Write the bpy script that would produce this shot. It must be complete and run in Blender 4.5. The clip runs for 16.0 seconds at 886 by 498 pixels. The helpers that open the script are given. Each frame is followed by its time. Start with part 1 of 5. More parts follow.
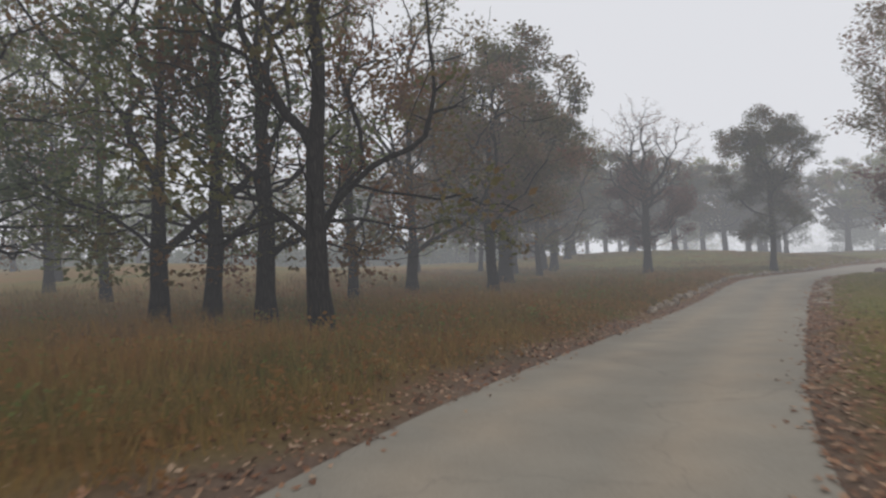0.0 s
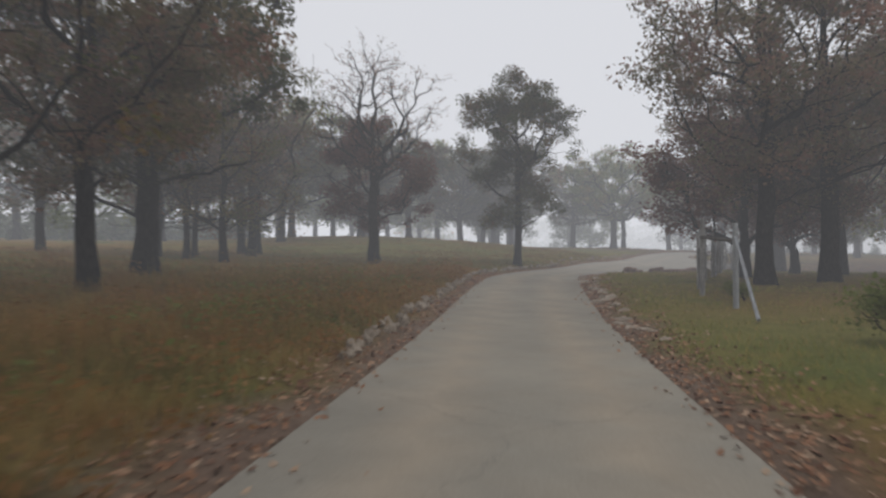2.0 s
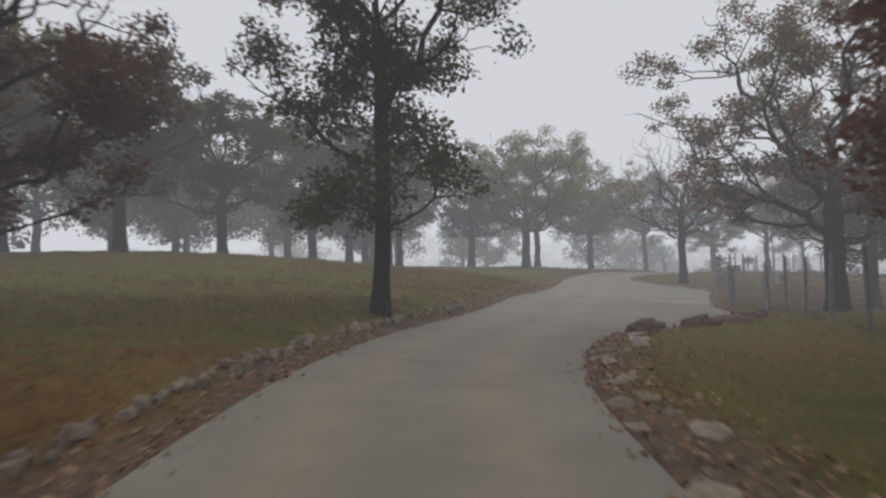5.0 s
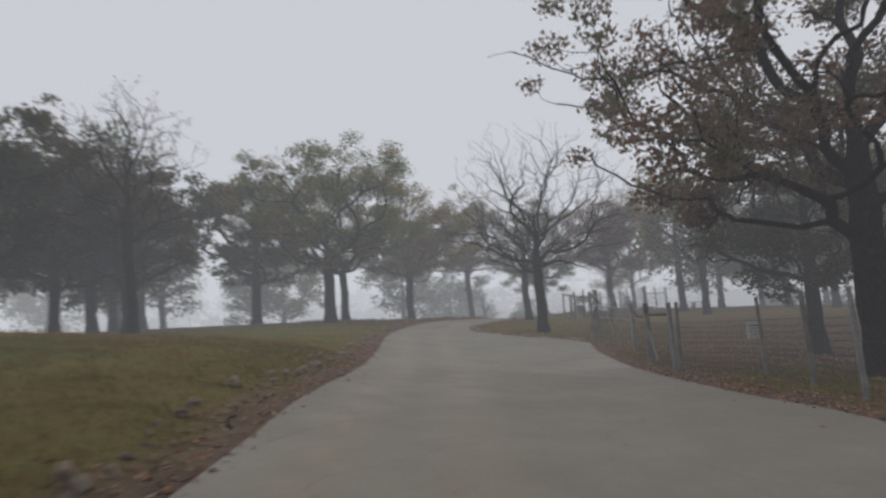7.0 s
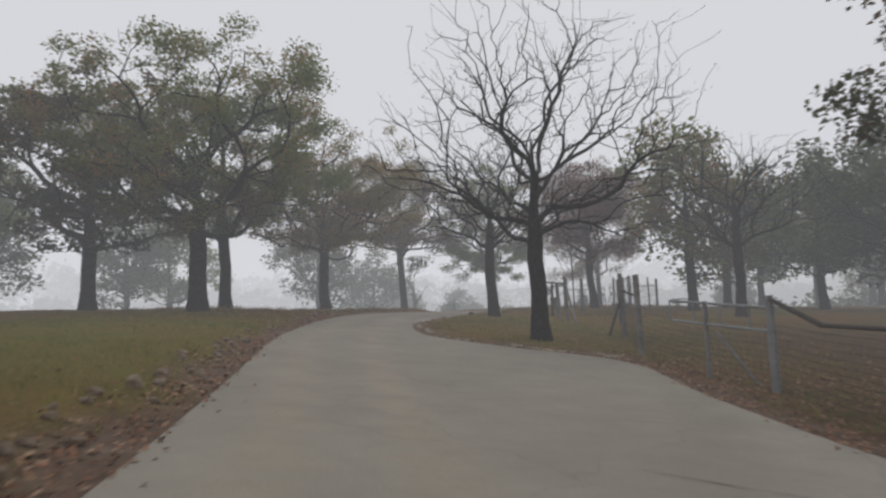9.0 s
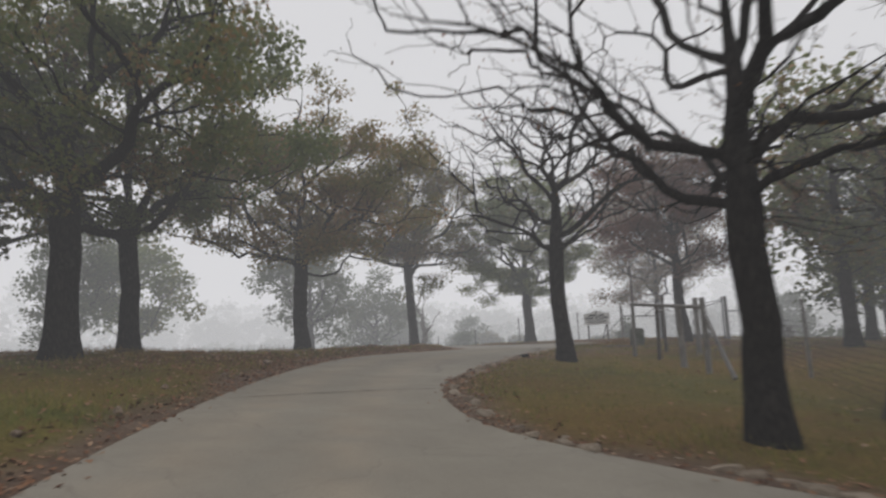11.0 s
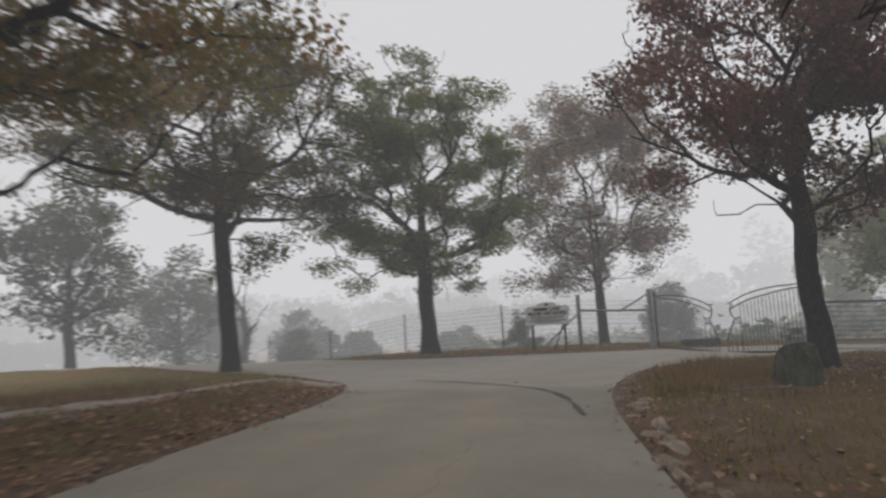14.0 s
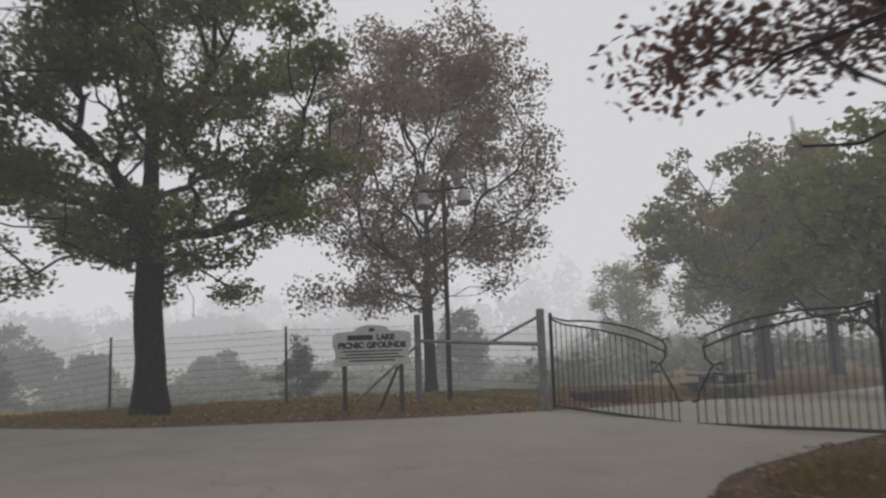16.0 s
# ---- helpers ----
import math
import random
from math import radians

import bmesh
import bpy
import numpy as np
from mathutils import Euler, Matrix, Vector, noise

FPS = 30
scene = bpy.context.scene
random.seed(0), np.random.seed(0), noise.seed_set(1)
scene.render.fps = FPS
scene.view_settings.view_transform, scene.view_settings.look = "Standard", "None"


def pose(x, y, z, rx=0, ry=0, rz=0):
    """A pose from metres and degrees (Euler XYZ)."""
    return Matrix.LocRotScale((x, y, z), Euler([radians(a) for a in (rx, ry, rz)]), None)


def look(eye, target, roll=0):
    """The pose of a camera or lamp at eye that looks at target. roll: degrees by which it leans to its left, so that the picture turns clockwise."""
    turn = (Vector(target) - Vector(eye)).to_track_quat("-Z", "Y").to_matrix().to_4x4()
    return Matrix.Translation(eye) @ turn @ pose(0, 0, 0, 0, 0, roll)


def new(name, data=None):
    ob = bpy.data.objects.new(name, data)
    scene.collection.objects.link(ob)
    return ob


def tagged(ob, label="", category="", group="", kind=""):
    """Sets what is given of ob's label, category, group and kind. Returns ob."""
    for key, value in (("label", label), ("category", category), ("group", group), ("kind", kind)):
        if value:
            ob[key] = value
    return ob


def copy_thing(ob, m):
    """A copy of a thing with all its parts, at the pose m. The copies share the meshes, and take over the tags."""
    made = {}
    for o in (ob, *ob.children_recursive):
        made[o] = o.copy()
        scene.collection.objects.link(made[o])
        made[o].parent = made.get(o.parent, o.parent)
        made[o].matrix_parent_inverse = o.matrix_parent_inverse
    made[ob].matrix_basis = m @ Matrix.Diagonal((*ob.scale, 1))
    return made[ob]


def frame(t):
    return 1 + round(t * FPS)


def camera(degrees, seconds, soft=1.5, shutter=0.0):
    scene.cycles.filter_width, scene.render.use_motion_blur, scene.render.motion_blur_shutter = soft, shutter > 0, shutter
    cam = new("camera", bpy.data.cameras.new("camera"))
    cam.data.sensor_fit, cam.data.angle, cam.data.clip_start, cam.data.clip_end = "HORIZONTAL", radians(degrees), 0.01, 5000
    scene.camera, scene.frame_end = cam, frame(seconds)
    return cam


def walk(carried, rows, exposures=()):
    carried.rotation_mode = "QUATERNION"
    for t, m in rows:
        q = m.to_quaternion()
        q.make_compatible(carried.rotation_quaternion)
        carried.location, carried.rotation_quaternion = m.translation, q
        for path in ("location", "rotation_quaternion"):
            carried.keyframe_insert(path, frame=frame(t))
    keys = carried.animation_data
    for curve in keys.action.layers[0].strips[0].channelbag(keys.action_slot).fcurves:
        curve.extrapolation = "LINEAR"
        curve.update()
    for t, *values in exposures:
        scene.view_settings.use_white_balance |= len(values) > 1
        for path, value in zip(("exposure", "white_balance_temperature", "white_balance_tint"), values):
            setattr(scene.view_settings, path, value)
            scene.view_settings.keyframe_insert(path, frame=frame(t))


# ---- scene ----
from mathutils import kdtree

# camera and its drive
cam = camera(64.5, 16.0, soft=2.4, shutter=0.5)
PATH = [
    (0, (-0.05, 0.024, 1.359), (-0.04, 2.021, 1.474), -2.3),
    (0.5, (0.173, 2.333, 1.424), (0.158, 4.329, 1.55), -1.2),
    (1, (1.052, 4.885, 1.457), (1.311, 6.865, 1.571), -0.6),
    (1.5, (2.227, 7.601, 1.552), (2.817, 9.51, 1.637), -1.2),
    (2, (3.531, 10.483, 1.602), (4.258, 12.345, 1.657), -0.4),
    (2.5, (5.019, 13.415, 1.689), (5.793, 15.258, 1.738), 0.3),
    (3, (6.719, 16.565, 1.771), (7.561, 18.378, 1.835), 1.6),
    (3.5, (8.531, 19.888, 1.852), (9.455, 21.66, 1.909), 1.0),
    (3.7, (9.23, 21.142, 1.869), (10.17, 22.906, 1.927), -0.4),
    (5.8, (16.711, 33.35, 2.602), (17.814, 35.012, 2.748), -1.2),
    (6, (17.552, 34.467, 2.632), (18.716, 36.087, 2.788), -2.3),
    (6.5, (19.815, 37.407, 2.832), (21.161, 38.871, 3.048), -5.0),
    (7, (22.219, 40.029, 2.785), (23.663, 41.394, 3.005), -4.5),
    (7.5, (24.859, 42.827, 2.908), (26.434, 44.047, 3.08), -1.8),
    (8, (27.471, 45.472, 3.0), (29.068, 46.667, 3.144), -1.6),
    (8.2, (28.423, 46.429, 3.027), (30.002, 47.648, 3.172), -2.4),
    (10.5, (38.768, 55.849, 3.393), (40.386, 56.999, 3.639), -3.2),
    (11, (40.992, 57.866, 3.561), (42.569, 59.07, 3.817), -3.1),
    (11.5, (43.129, 59.862, 3.548), (44.687, 61.097, 3.77), -2.8),
    (12, (45.247, 62.003, 3.618), (46.788, 63.253, 3.862), -3.4),
    (12.5, (47.411, 64.015, 3.856), (48.995, 65.219, 4.062), -3.0),
    (13, (49.656, 66.0, 4.106), (51.271, 67.169, 4.268), -2.6),
    (13.5, (51.937, 67.624, 4.25), (53.644, 68.646, 4.454), -3.5),
    (14, (54.23, 68.976, 4.237), (56.062, 69.753, 4.444), -3.5),
    (14.5, (56.737, 69.989, 4.35), (58.641, 70.565, 4.557), -4.0),
    (15, (59.211, 70.913, 4.327), (61.17, 71.252, 4.549), -4.6),
    (15.5, (61.846, 71.772, 4.379), (63.819, 72.004, 4.609), -2.7),
    (16, (64.065, 72.682, 4.44), (66.044, 72.838, 4.686), -1.9),
]
walk(cam, [(t, look(eye, target, roll)) for t, eye, target, roll in PATH], exposures=[(0, 0.00, 6520, 10), (0.5, 0.02, 6510, 10), (1, 0.12, 6500, 10), (1.5, 0.02, 6490, 10), (2.5, -0.10, 6480, 10), (3.5, -0.12, 6480, 10), (6, -0.20, 6420, 10), (6.5, -0.12, 6400, 10), (7, -0.29, 6380, 10), (7.5, -0.30, 6410, 10), (8, -0.12, 6440, 10), (10.5, -0.15, 6680, 10), (11, -0.12, 6690, 10), (12.5, -0.24, 6710, 10), (13.5, -0.02, 6710, 10), (14.5, -0.26, 6680, 10), (15.5, -0.20, 6660, 10), (16, -0.18, 6650, 10)])

# light: a bank of fog that fills the air and glows by itself to all sides
FOG_DENSITY = 0.0032
FOG_LIGHT = 0.78
world = bpy.data.worlds.new("foggy_sky")
scene.world = world
world.use_nodes = True
wn = world.node_tree
wn.nodes.clear()
w_out = wn.nodes.new("ShaderNodeOutputWorld")
w_sky = wn.nodes.new("ShaderNodeTexSky")
w_sky.sky_type = "NISHITA"
w_sky.sun_disc = False
w_sky.sun_elevation, w_sky.sun_rotation = radians(38), radians(150)
w_bg = wn.nodes.new("ShaderNodeBackground")
w_bg.inputs["Strength"].default_value = 0.1
wn.links.new(w_sky.outputs["Color"], w_bg.inputs["Color"])
wn.links.new(w_bg.outputs["Background"], w_out.inputs["Surface"])
w_abs = wn.nodes.new("ShaderNodeVolumeAbsorption")
w_abs.inputs["Color"].default_value = (0, 0, 0, 1)
w_abs.inputs["Density"].default_value = FOG_DENSITY
# emission standing in for daylight scattered by the fog
w_em = wn.nodes.new("ShaderNodeEmission")
w_em.inputs["Color"].default_value = (0.938, 0.953, 1.006, 1)
w_em.inputs["Strength"].default_value = FOG_DENSITY * FOG_LIGHT
w_add = wn.nodes.new("ShaderNodeAddShader")
wn.links.new(w_abs.outputs[0], w_add.inputs[0])
wn.links.new(w_em.outputs[0], w_add.inputs[1])
wn.links.new(w_add.outputs[0], w_out.inputs["Volume"])


# ---------------------------------------------------------------- helpers
def part(name, bm, material, parent=None, label="", smooth=False):
    me = bpy.data.meshes.new(name)
    bm.to_mesh(me)
    bm.free()
    if smooth:
        me.polygons.foreach_set("use_smooth", [True] * len(me.polygons))
    if material:
        me.materials.append(material)
    ob = new(name, me)
    if parent:
        ob.parent = parent
    if label:
        ob["label"] = label
    return ob


def mesh_from(name, verts, faces_n, faces, material, parent=None, smooth=False):
    """A mesh of faces with faces_n corners each, from arrays."""
    me = bpy.data.meshes.new(name)
    verts = np.asarray(verts, dtype=np.float32)
    faces = np.asarray(faces, dtype=np.int32).reshape(-1, faces_n)
    me.vertices.add(len(verts))
    me.vertices.foreach_set("co", verts.ravel())
    me.loops.add(faces.size)
    me.loops.foreach_set("vertex_index", faces.ravel())
    me.polygons.add(len(faces))
    me.polygons.foreach_set("loop_start", np.arange(0, faces.size, faces_n, dtype=np.int32))
    if smooth:
        me.polygons.foreach_set("use_smooth", np.ones(len(faces), dtype=bool))
    me.update(calc_edges=True)
    if material:
        me.materials.append(material)
    ob = new(name, me)
    if parent:
        ob.parent = parent
    return ob


def box(bm, sx, sy, sz, m=None, bevel=0.0):
    made = bmesh.ops.create_cube(bm, size=1.0, matrix=(m or Matrix()) @ Matrix.Diagonal((sx, sy, sz, 1)))
    if bevel:
        edges = list({e for v in made["verts"] for e in v.link_edges})
        bmesh.ops.bevel(bm, geom=edges, offset=bevel, segments=2, affect="EDGES", profile=0.5)
    return bm


def rod(bm, a, b, r1, r2=None, sides=8):
    a, b = Vector(a), Vector(b)
    d = b - a
    m = Matrix.Translation((a + b) / 2) @ d.to_track_quat("Z", "Y").to_matrix().to_4x4()
    bmesh.ops.create_cone(bm, cap_ends=True, segments=sides, radius1=r1, radius2=r1 if r2 is None else r2, depth=d.length, matrix=m)
    return bm


def tube(bm, points, radii, sides=8):
    """A bent tube with closed ends."""
    pts = [Vector(p) for p in points]
    rings = []
    for i, p in enumerate(pts):
        d = (pts[min(i + 1, len(pts) - 1)] - pts[max(i - 1, 0)]).normalized()
        u = d.orthogonal().normalized() if i == 0 else (u - d * u.dot(d)).normalized()
        v = d.cross(u)
        r = radii[i] if hasattr(radii, "__len__") else radii
        rings.append([bm.verts.new(p + (u * math.cos(2 * math.pi * k / sides) + v * math.sin(2 * math.pi * k / sides)) * r) for k in range(sides)])
    for a, b in zip(rings, rings[1:]):
        for k in range(sides):
            bm.faces.new((a[k], a[(k + 1) % sides], b[(k + 1) % sides], b[k]))
    bm.faces.new(rings[0][::-1])
    bm.faces.new(rings[-1])
    return bm


# ---------------------------------------------------------------- materials
def material(name, rough=0.85, spec=0.25):
    m = bpy.data.materials.new(name)
    m.use_nodes = True
    nt = m.node_tree
    b = nt.nodes["Principled BSDF"]
    b.inputs["Roughness"].default_value = rough
    b.inputs["Specular IOR Level"].default_value = spec
    return m, nt, b


def node(nt, kind, **sets):
    n = nt.nodes.new(kind)
    for k, v in sets.items():
        n.inputs[k].default_value = v
    return n


def coords(nt):
    return nt.nodes.new("ShaderNodeTexCoord").outputs["Object"]


def noise_tex(nt, vec, scale, detail=4, rough=0.6):
    n = node(nt, "ShaderNodeTexNoise", Scale=scale, Detail=detail, Roughness=rough)
    nt.links.new(vec, n.inputs["Vector"])
    return n.outputs["Fac"]


def ramp(nt, fac, stops):
    r = nt.nodes.new("ShaderNodeValToRGB")
    while len(r.color_ramp.elements) < len(stops):
        r.color_ramp.elements.new(0.5)
    for e, (p, c) in zip(r.color_ramp.elements, stops):
        e.position = p
        e.color = (*c, 1) if len(c) == 3 else c
    nt.links.new(fac, r.inputs["Fac"])
    return r.outputs["Color"]


def mix(nt, fac, a, b, mode="MIX"):
    n = nt.nodes.new("ShaderNodeMix")
    n.data_type = "RGBA"
    n.blend_type = mode
    for sock, v in ((n.inputs[0], fac), (n.inputs[6], a), (n.inputs[7], b)):
        if isinstance(v, (int, float)):
            sock.default_value = v
        elif isinstance(v, tuple):
            sock.default_value = (*v, 1)
        else:
            nt.links.new(v, sock)
    return n.outputs[2]


def bump(nt, height, strength, distance, bsdf):
    n = node(nt, "ShaderNodeBump", Strength=strength, Distance=distance)
    nt.links.new(height, n.inputs["Height"])
    nt.links.new(n.outputs["Normal"], bsdf.inputs["Normal"])


def simple_material(name, c1, c2, scale, rough=0.8, metal=0.0, bumps=0.3, dist=0.01, random_tint=0.0):
    m, nt, b = material(name, rough)
    b.inputs["Metallic"].default_value = metal
    v = coords(nt)
    big, small = noise_tex(nt, v, scale), noise_tex(nt, v, scale * 9, 6, 0.7)
    col = ramp(nt, big, [(0.3, c1), (0.7, c2)])
    col = mix(nt, 0.6, col, ramp(nt, small, [(0.25, (0.45, 0.45, 0.45)), (0.75, (1.25, 1.25, 1.25))]), "MULTIPLY")
    if random_tint:
        info = nt.nodes.new("ShaderNodeObjectInfo")
        col = mix(nt, random_tint, col, ramp(nt, info.outputs["Random"], [(0.0, (0.5, 0.48, 0.45)), (1.0, (1.5, 1.5, 1.5))]), "MULTIPLY")
    nt.links.new(col, b.inputs["Base Color"])
    bump(nt, small, bumps, dist, b)
    return m


def bark_material(name, c1, c2):
    m, nt, b = material(name, 0.95, 0.1)
    v = coords(nt)
    mp = node(nt, "ShaderNodeMapping", Scale=(1, 1, 0.12))
    nt.links.new(v, mp.inputs["Vector"])
    vor = node(nt, "ShaderNodeTexVoronoi", Scale=22.0)
    vor.feature = "DISTANCE_TO_EDGE"
    nt.links.new(mp.outputs[0], vor.inputs["Vector"])
    furrow = ramp(nt, vor.outputs["Distance"], [(0.0, (0, 0, 0)), (0.25, (1, 1, 1))])
    col = mix(nt, furrow, tuple(0.65 * c for c in c1), ramp(nt, noise_tex(nt, v, 6), [(0.3, c1), (0.7, c2)]))
    lichen = ramp(nt, noise_tex(nt, v, 2.3, 6, 0.7), [(0.58, (0, 0, 0)), (0.74, (0.45, 0.45, 0.45))])
    col = mix(nt, lichen, col, (0.11, 0.12, 0.09))
    nt.links.new(col, b.inputs["Base Color"])
    bump(nt, furrow, 0.7, 0.02, b)
    return m


def leaf_material(name, stops, patch=0.35):
    """Leaves: each its own tint, drifting from twig to twig."""
    m, nt, b = material(name, 0.6, 0.2)
    v = coords(nt)
    geo = nt.nodes.new("ShaderNodeNewGeometry")
    info = nt.nodes.new("ShaderNodeObjectInfo")
    add = nt.nodes.new("ShaderNodeVectorMath")
    add.operation = "ADD"
    nt.links.new(v, add.inputs[0])
    nt.links.new(info.outputs["Random"], add.inputs[1])
    drift = noise_tex(nt, add.outputs[0], patch, 3)
    mth = nt.nodes.new("ShaderNodeMath")
    mth.operation = "MULTIPLY_ADD"
    nt.links.new(geo.outputs["Random Per Island"], mth.inputs[0])
    mth.inputs[1].default_value = 0.34
    sub = nt.nodes.new("ShaderNodeMath")
    sub.operation = "MULTIPLY_ADD"
    nt.links.new(drift, sub.inputs[0])
    sub.inputs[1].default_value, sub.inputs[2].default_value = 1.5, -0.42
    nt.links.new(sub.outputs[0], mth.inputs[2])
    col = ramp(nt, mth.outputs[0], stops)
    nt.links.new(col, b.inputs["Base Color"])
    tr = nt.nodes.new("ShaderNodeBsdfTranslucent")
    nt.links.new(col, tr.inputs["Color"])
    ms = nt.nodes.new("ShaderNodeMixShader")
    ms.inputs[0].default_value = 0.5
    out = nt.nodes["Material Output"]
    nt.links.new(b.outputs[0], ms.inputs[1])
    nt.links.new(tr.outputs[0], ms.inputs[2])
    nt.links.new(ms.outputs[0], out.inputs["Surface"])
    return m


M_BARK = bark_material("oak_bark", (0.022, 0.0185, 0.016), (0.046, 0.039, 0.034))
M_BARK_PALE = bark_material("pale_bark", (0.13, 0.12, 0.11), (0.24, 0.22, 0.20))
M_LEAF_GREEN = leaf_material("olive_leaves", [(0.0, (0.128, 0.174, 0.060)), (0.55, (0.200, 0.238, 0.084)), (0.85, (0.286, 0.247, 0.096)), (1.0, (0.348, 0.217, 0.086))])
M_LEAF_RUST = leaf_material("russet_leaves", [(0.0, (0.075, 0.078, 0.022)), (0.35, (0.150, 0.088, 0.026)), (0.7, (0.208, 0.08, 0.026)), (1.0, (0.27, 0.10, 0.027))])
M_LEAF_RED = leaf_material("wine_red_leaves", [(0.0, (0.118, 0.098, 0.055)), (0.35, (0.185, 0.105, 0.072)), (0.7, (0.222, 0.098, 0.075)), (1.0, (0.28, 0.155, 0.105))])
M_LEAF_MIXED = leaf_material("mixed_autumn_leaves", [(0.0, (0.135, 0.185, 0.058)), (0.5, (0.216, 0.243, 0.082)), (0.74, (0.344, 0.228, 0.094)), (1.0, (0.485, 0.216, 0.094))], 0.5)
M_LEAF_DARK = leaf_material("dark_olive_brown_leaves", [(0.0, (0.062, 0.078, 0.029)), (0.5, (0.099, 0.100, 0.036)), (0.8, (0.161, 0.087, 0.040)), (1.0, (0.216, 0.076, 0.039))], 0.5)
M_WEED = leaf_material("yellow_green_weed_leaves", [(0.0, (0.13, 0.165, 0.04)), (0.5, (0.19, 0.215, 0.06)), (1.0, (0.27, 0.24, 0.08))], 0.6)
M_LEAF_BROWN = leaf_material("brown_and_olive_leaves", [(0.0, (0.14, 0.165, 0.05)), (0.42, (0.245, 0.215, 0.072)), (0.68, (0.345, 0.21, 0.075)), (1.0, (0.41, 0.185, 0.067))], 0.4)
M_LEAF_UMBER = leaf_material("umber_and_olive_leaves", [(0.0, (0.095, 0.122, 0.036)), (0.42, (0.155, 0.15, 0.048)), (0.68, (0.215, 0.135, 0.052)), (1.0, (0.26, 0.115, 0.047))], 0.4)
M_DRY_WEED = leaf_material("dry_weed_leaves", [(0.0, (0.13, 0.10, 0.03)), (0.35, (0.24, 0.145, 0.045)), (0.65, (0.33, 0.16, 0.055)), (1.0, (0.42, 0.30, 0.13))], 1.2)
M_LEAF_GREY = leaf_material("grey_green_leaves", [(0.0, (0.069, 0.102, 0.050)), (0.5, (0.112, 0.146, 0.071)), (1.0, (0.173, 0.159, 0.080))])
M_POST = simple_material("weathered_grey_post", (0.17, 0.16, 0.15), (0.30, 0.29, 0.275), 3.0, 0.85)
M_POST_DARK = simple_material("dark_wood_post", (0.07, 0.06, 0.05), (0.12, 0.105, 0.09), 4.0, 0.9)
# wire tone lowered so the mesh also darkens the shaded ground behind the fence
M_WIRE = simple_material("dull_dark_wire", (0.045, 0.04, 0.036), (0.085, 0.075, 0.068), 8.0, 0.75, 0.3, 0.05)
M_GALV = simple_material("galvanised_pipe", (0.26, 0.27, 0.275), (0.38, 0.39, 0.40), 5.0, 0.5, 0.35, 0.08)
M_IRON = simple_material("black_painted_iron", (0.025, 0.025, 0.027), (0.05, 0.05, 0.05), 9.0, 0.5, 0.2, 0.1)
M_RUST_POLE = simple_material("rust_brown_pole", (0.07, 0.045, 0.04), (0.12, 0.075, 0.06), 6.0, 0.8)
M_CONCRETE = simple_material("weathered_concrete", (0.20, 0.195, 0.18), (0.32, 0.31, 0.29), 2.5, 0.9)
M_CONCRETE_DARK = simple_material("dark_damp_concrete", (0.06, 0.058, 0.05), (0.15, 0.14, 0.12), 2.5, 0.9)
M_ROCK = simple_material("rough_field_stone", (0.20, 0.135, 0.095), (0.46, 0.37, 0.28), 2.2, 0.95, 0.0, 0.8, 0.03, 0.5)
M_PALE_ROCK = simple_material("pale_weathered_slab", (0.25, 0.195, 0.14), (0.50, 0.415, 0.32), 3.0, 0.95, 0.0, 0.8, 0.02, 0.4)
M_RED_ROCK = simple_material("red_brown_broken_rock", (0.13, 0.08, 0.06), (0.30, 0.20, 0.15), 3.0, 0.95, 0.0, 0.8, 0.03, 0.4)
M_BOULDER = simple_material("mossy_boulder", (0.045, 0.065, 0.028), (0.17, 0.165, 0.14), 2.6, 0.95, 0.0, 0.8, 0.04)
M_WHITE = simple_material("white_painted_board", (0.68, 0.68, 0.66), (0.80, 0.80, 0.78), 2.0, 0.6, 0.0, 0.05)
M_INK = simple_material("dark_sign_paint", (0.03, 0.03, 0.035), (0.05, 0.05, 0.05), 5.0, 0.6, 0.0, 0.02)
M_LAMP = simple_material("pale_lamp_housing", (0.36, 0.37, 0.38), (0.5, 0.5, 0.51), 4.0, 0.5, 0.2, 0.05)
M_LEAF_WINE = leaf_material("faded_wine_brown_leaves", [(0.0, (0.146, 0.157, 0.073)), (0.45, (0.230, 0.185, 0.112)), (0.72, (0.302, 0.168, 0.123)), (1.0, (0.381, 0.241, 0.174))], 0.6)
M_LEAF_WINE_PALE = leaf_material("pale_reddish_brown_leaves", [(0.0, (0.17, 0.185, 0.10)), (0.45, (0.27, 0.225, 0.15)), (0.72, (0.36, 0.225, 0.175)), (1.0, (0.44, 0.30, 0.22))], 0.6)
M_SHRUB = leaf_material("dull_shrub_leaves", [(0.0, (0.09, 0.11, 0.05)), (0.5, (0.15, 0.15, 0.07)), (1.0, (0.24, 0.18, 0.09))], 0.6)

# dead tall grass and turf
M_GRASS, nt, b = material("dry_autumn_grass", 0.9, 0.1)
v = coords(nt)
geo = nt.nodes.new("ShaderNodeNewGeometry")
gmix = mix(nt, 0.5, ramp(nt, noise_tex(nt, v, 0.28, 5), [(0.40, (0.10, 0.112, 0.027)), (0.49, (0.225, 0.155, 0.043)), (0.60, (0.295, 0.135, 0.043))]),
           ramp(nt, geo.outputs["Random Per Island"], [(0.0, (0.11, 0.12, 0.031)), (0.4, (0.265, 0.18, 0.056)), (0.75, (0.31, 0.16, 0.056)), (1.0, (0.40, 0.285, 0.115))]))
nt.links.new(gmix, b.inputs["Base Color"])

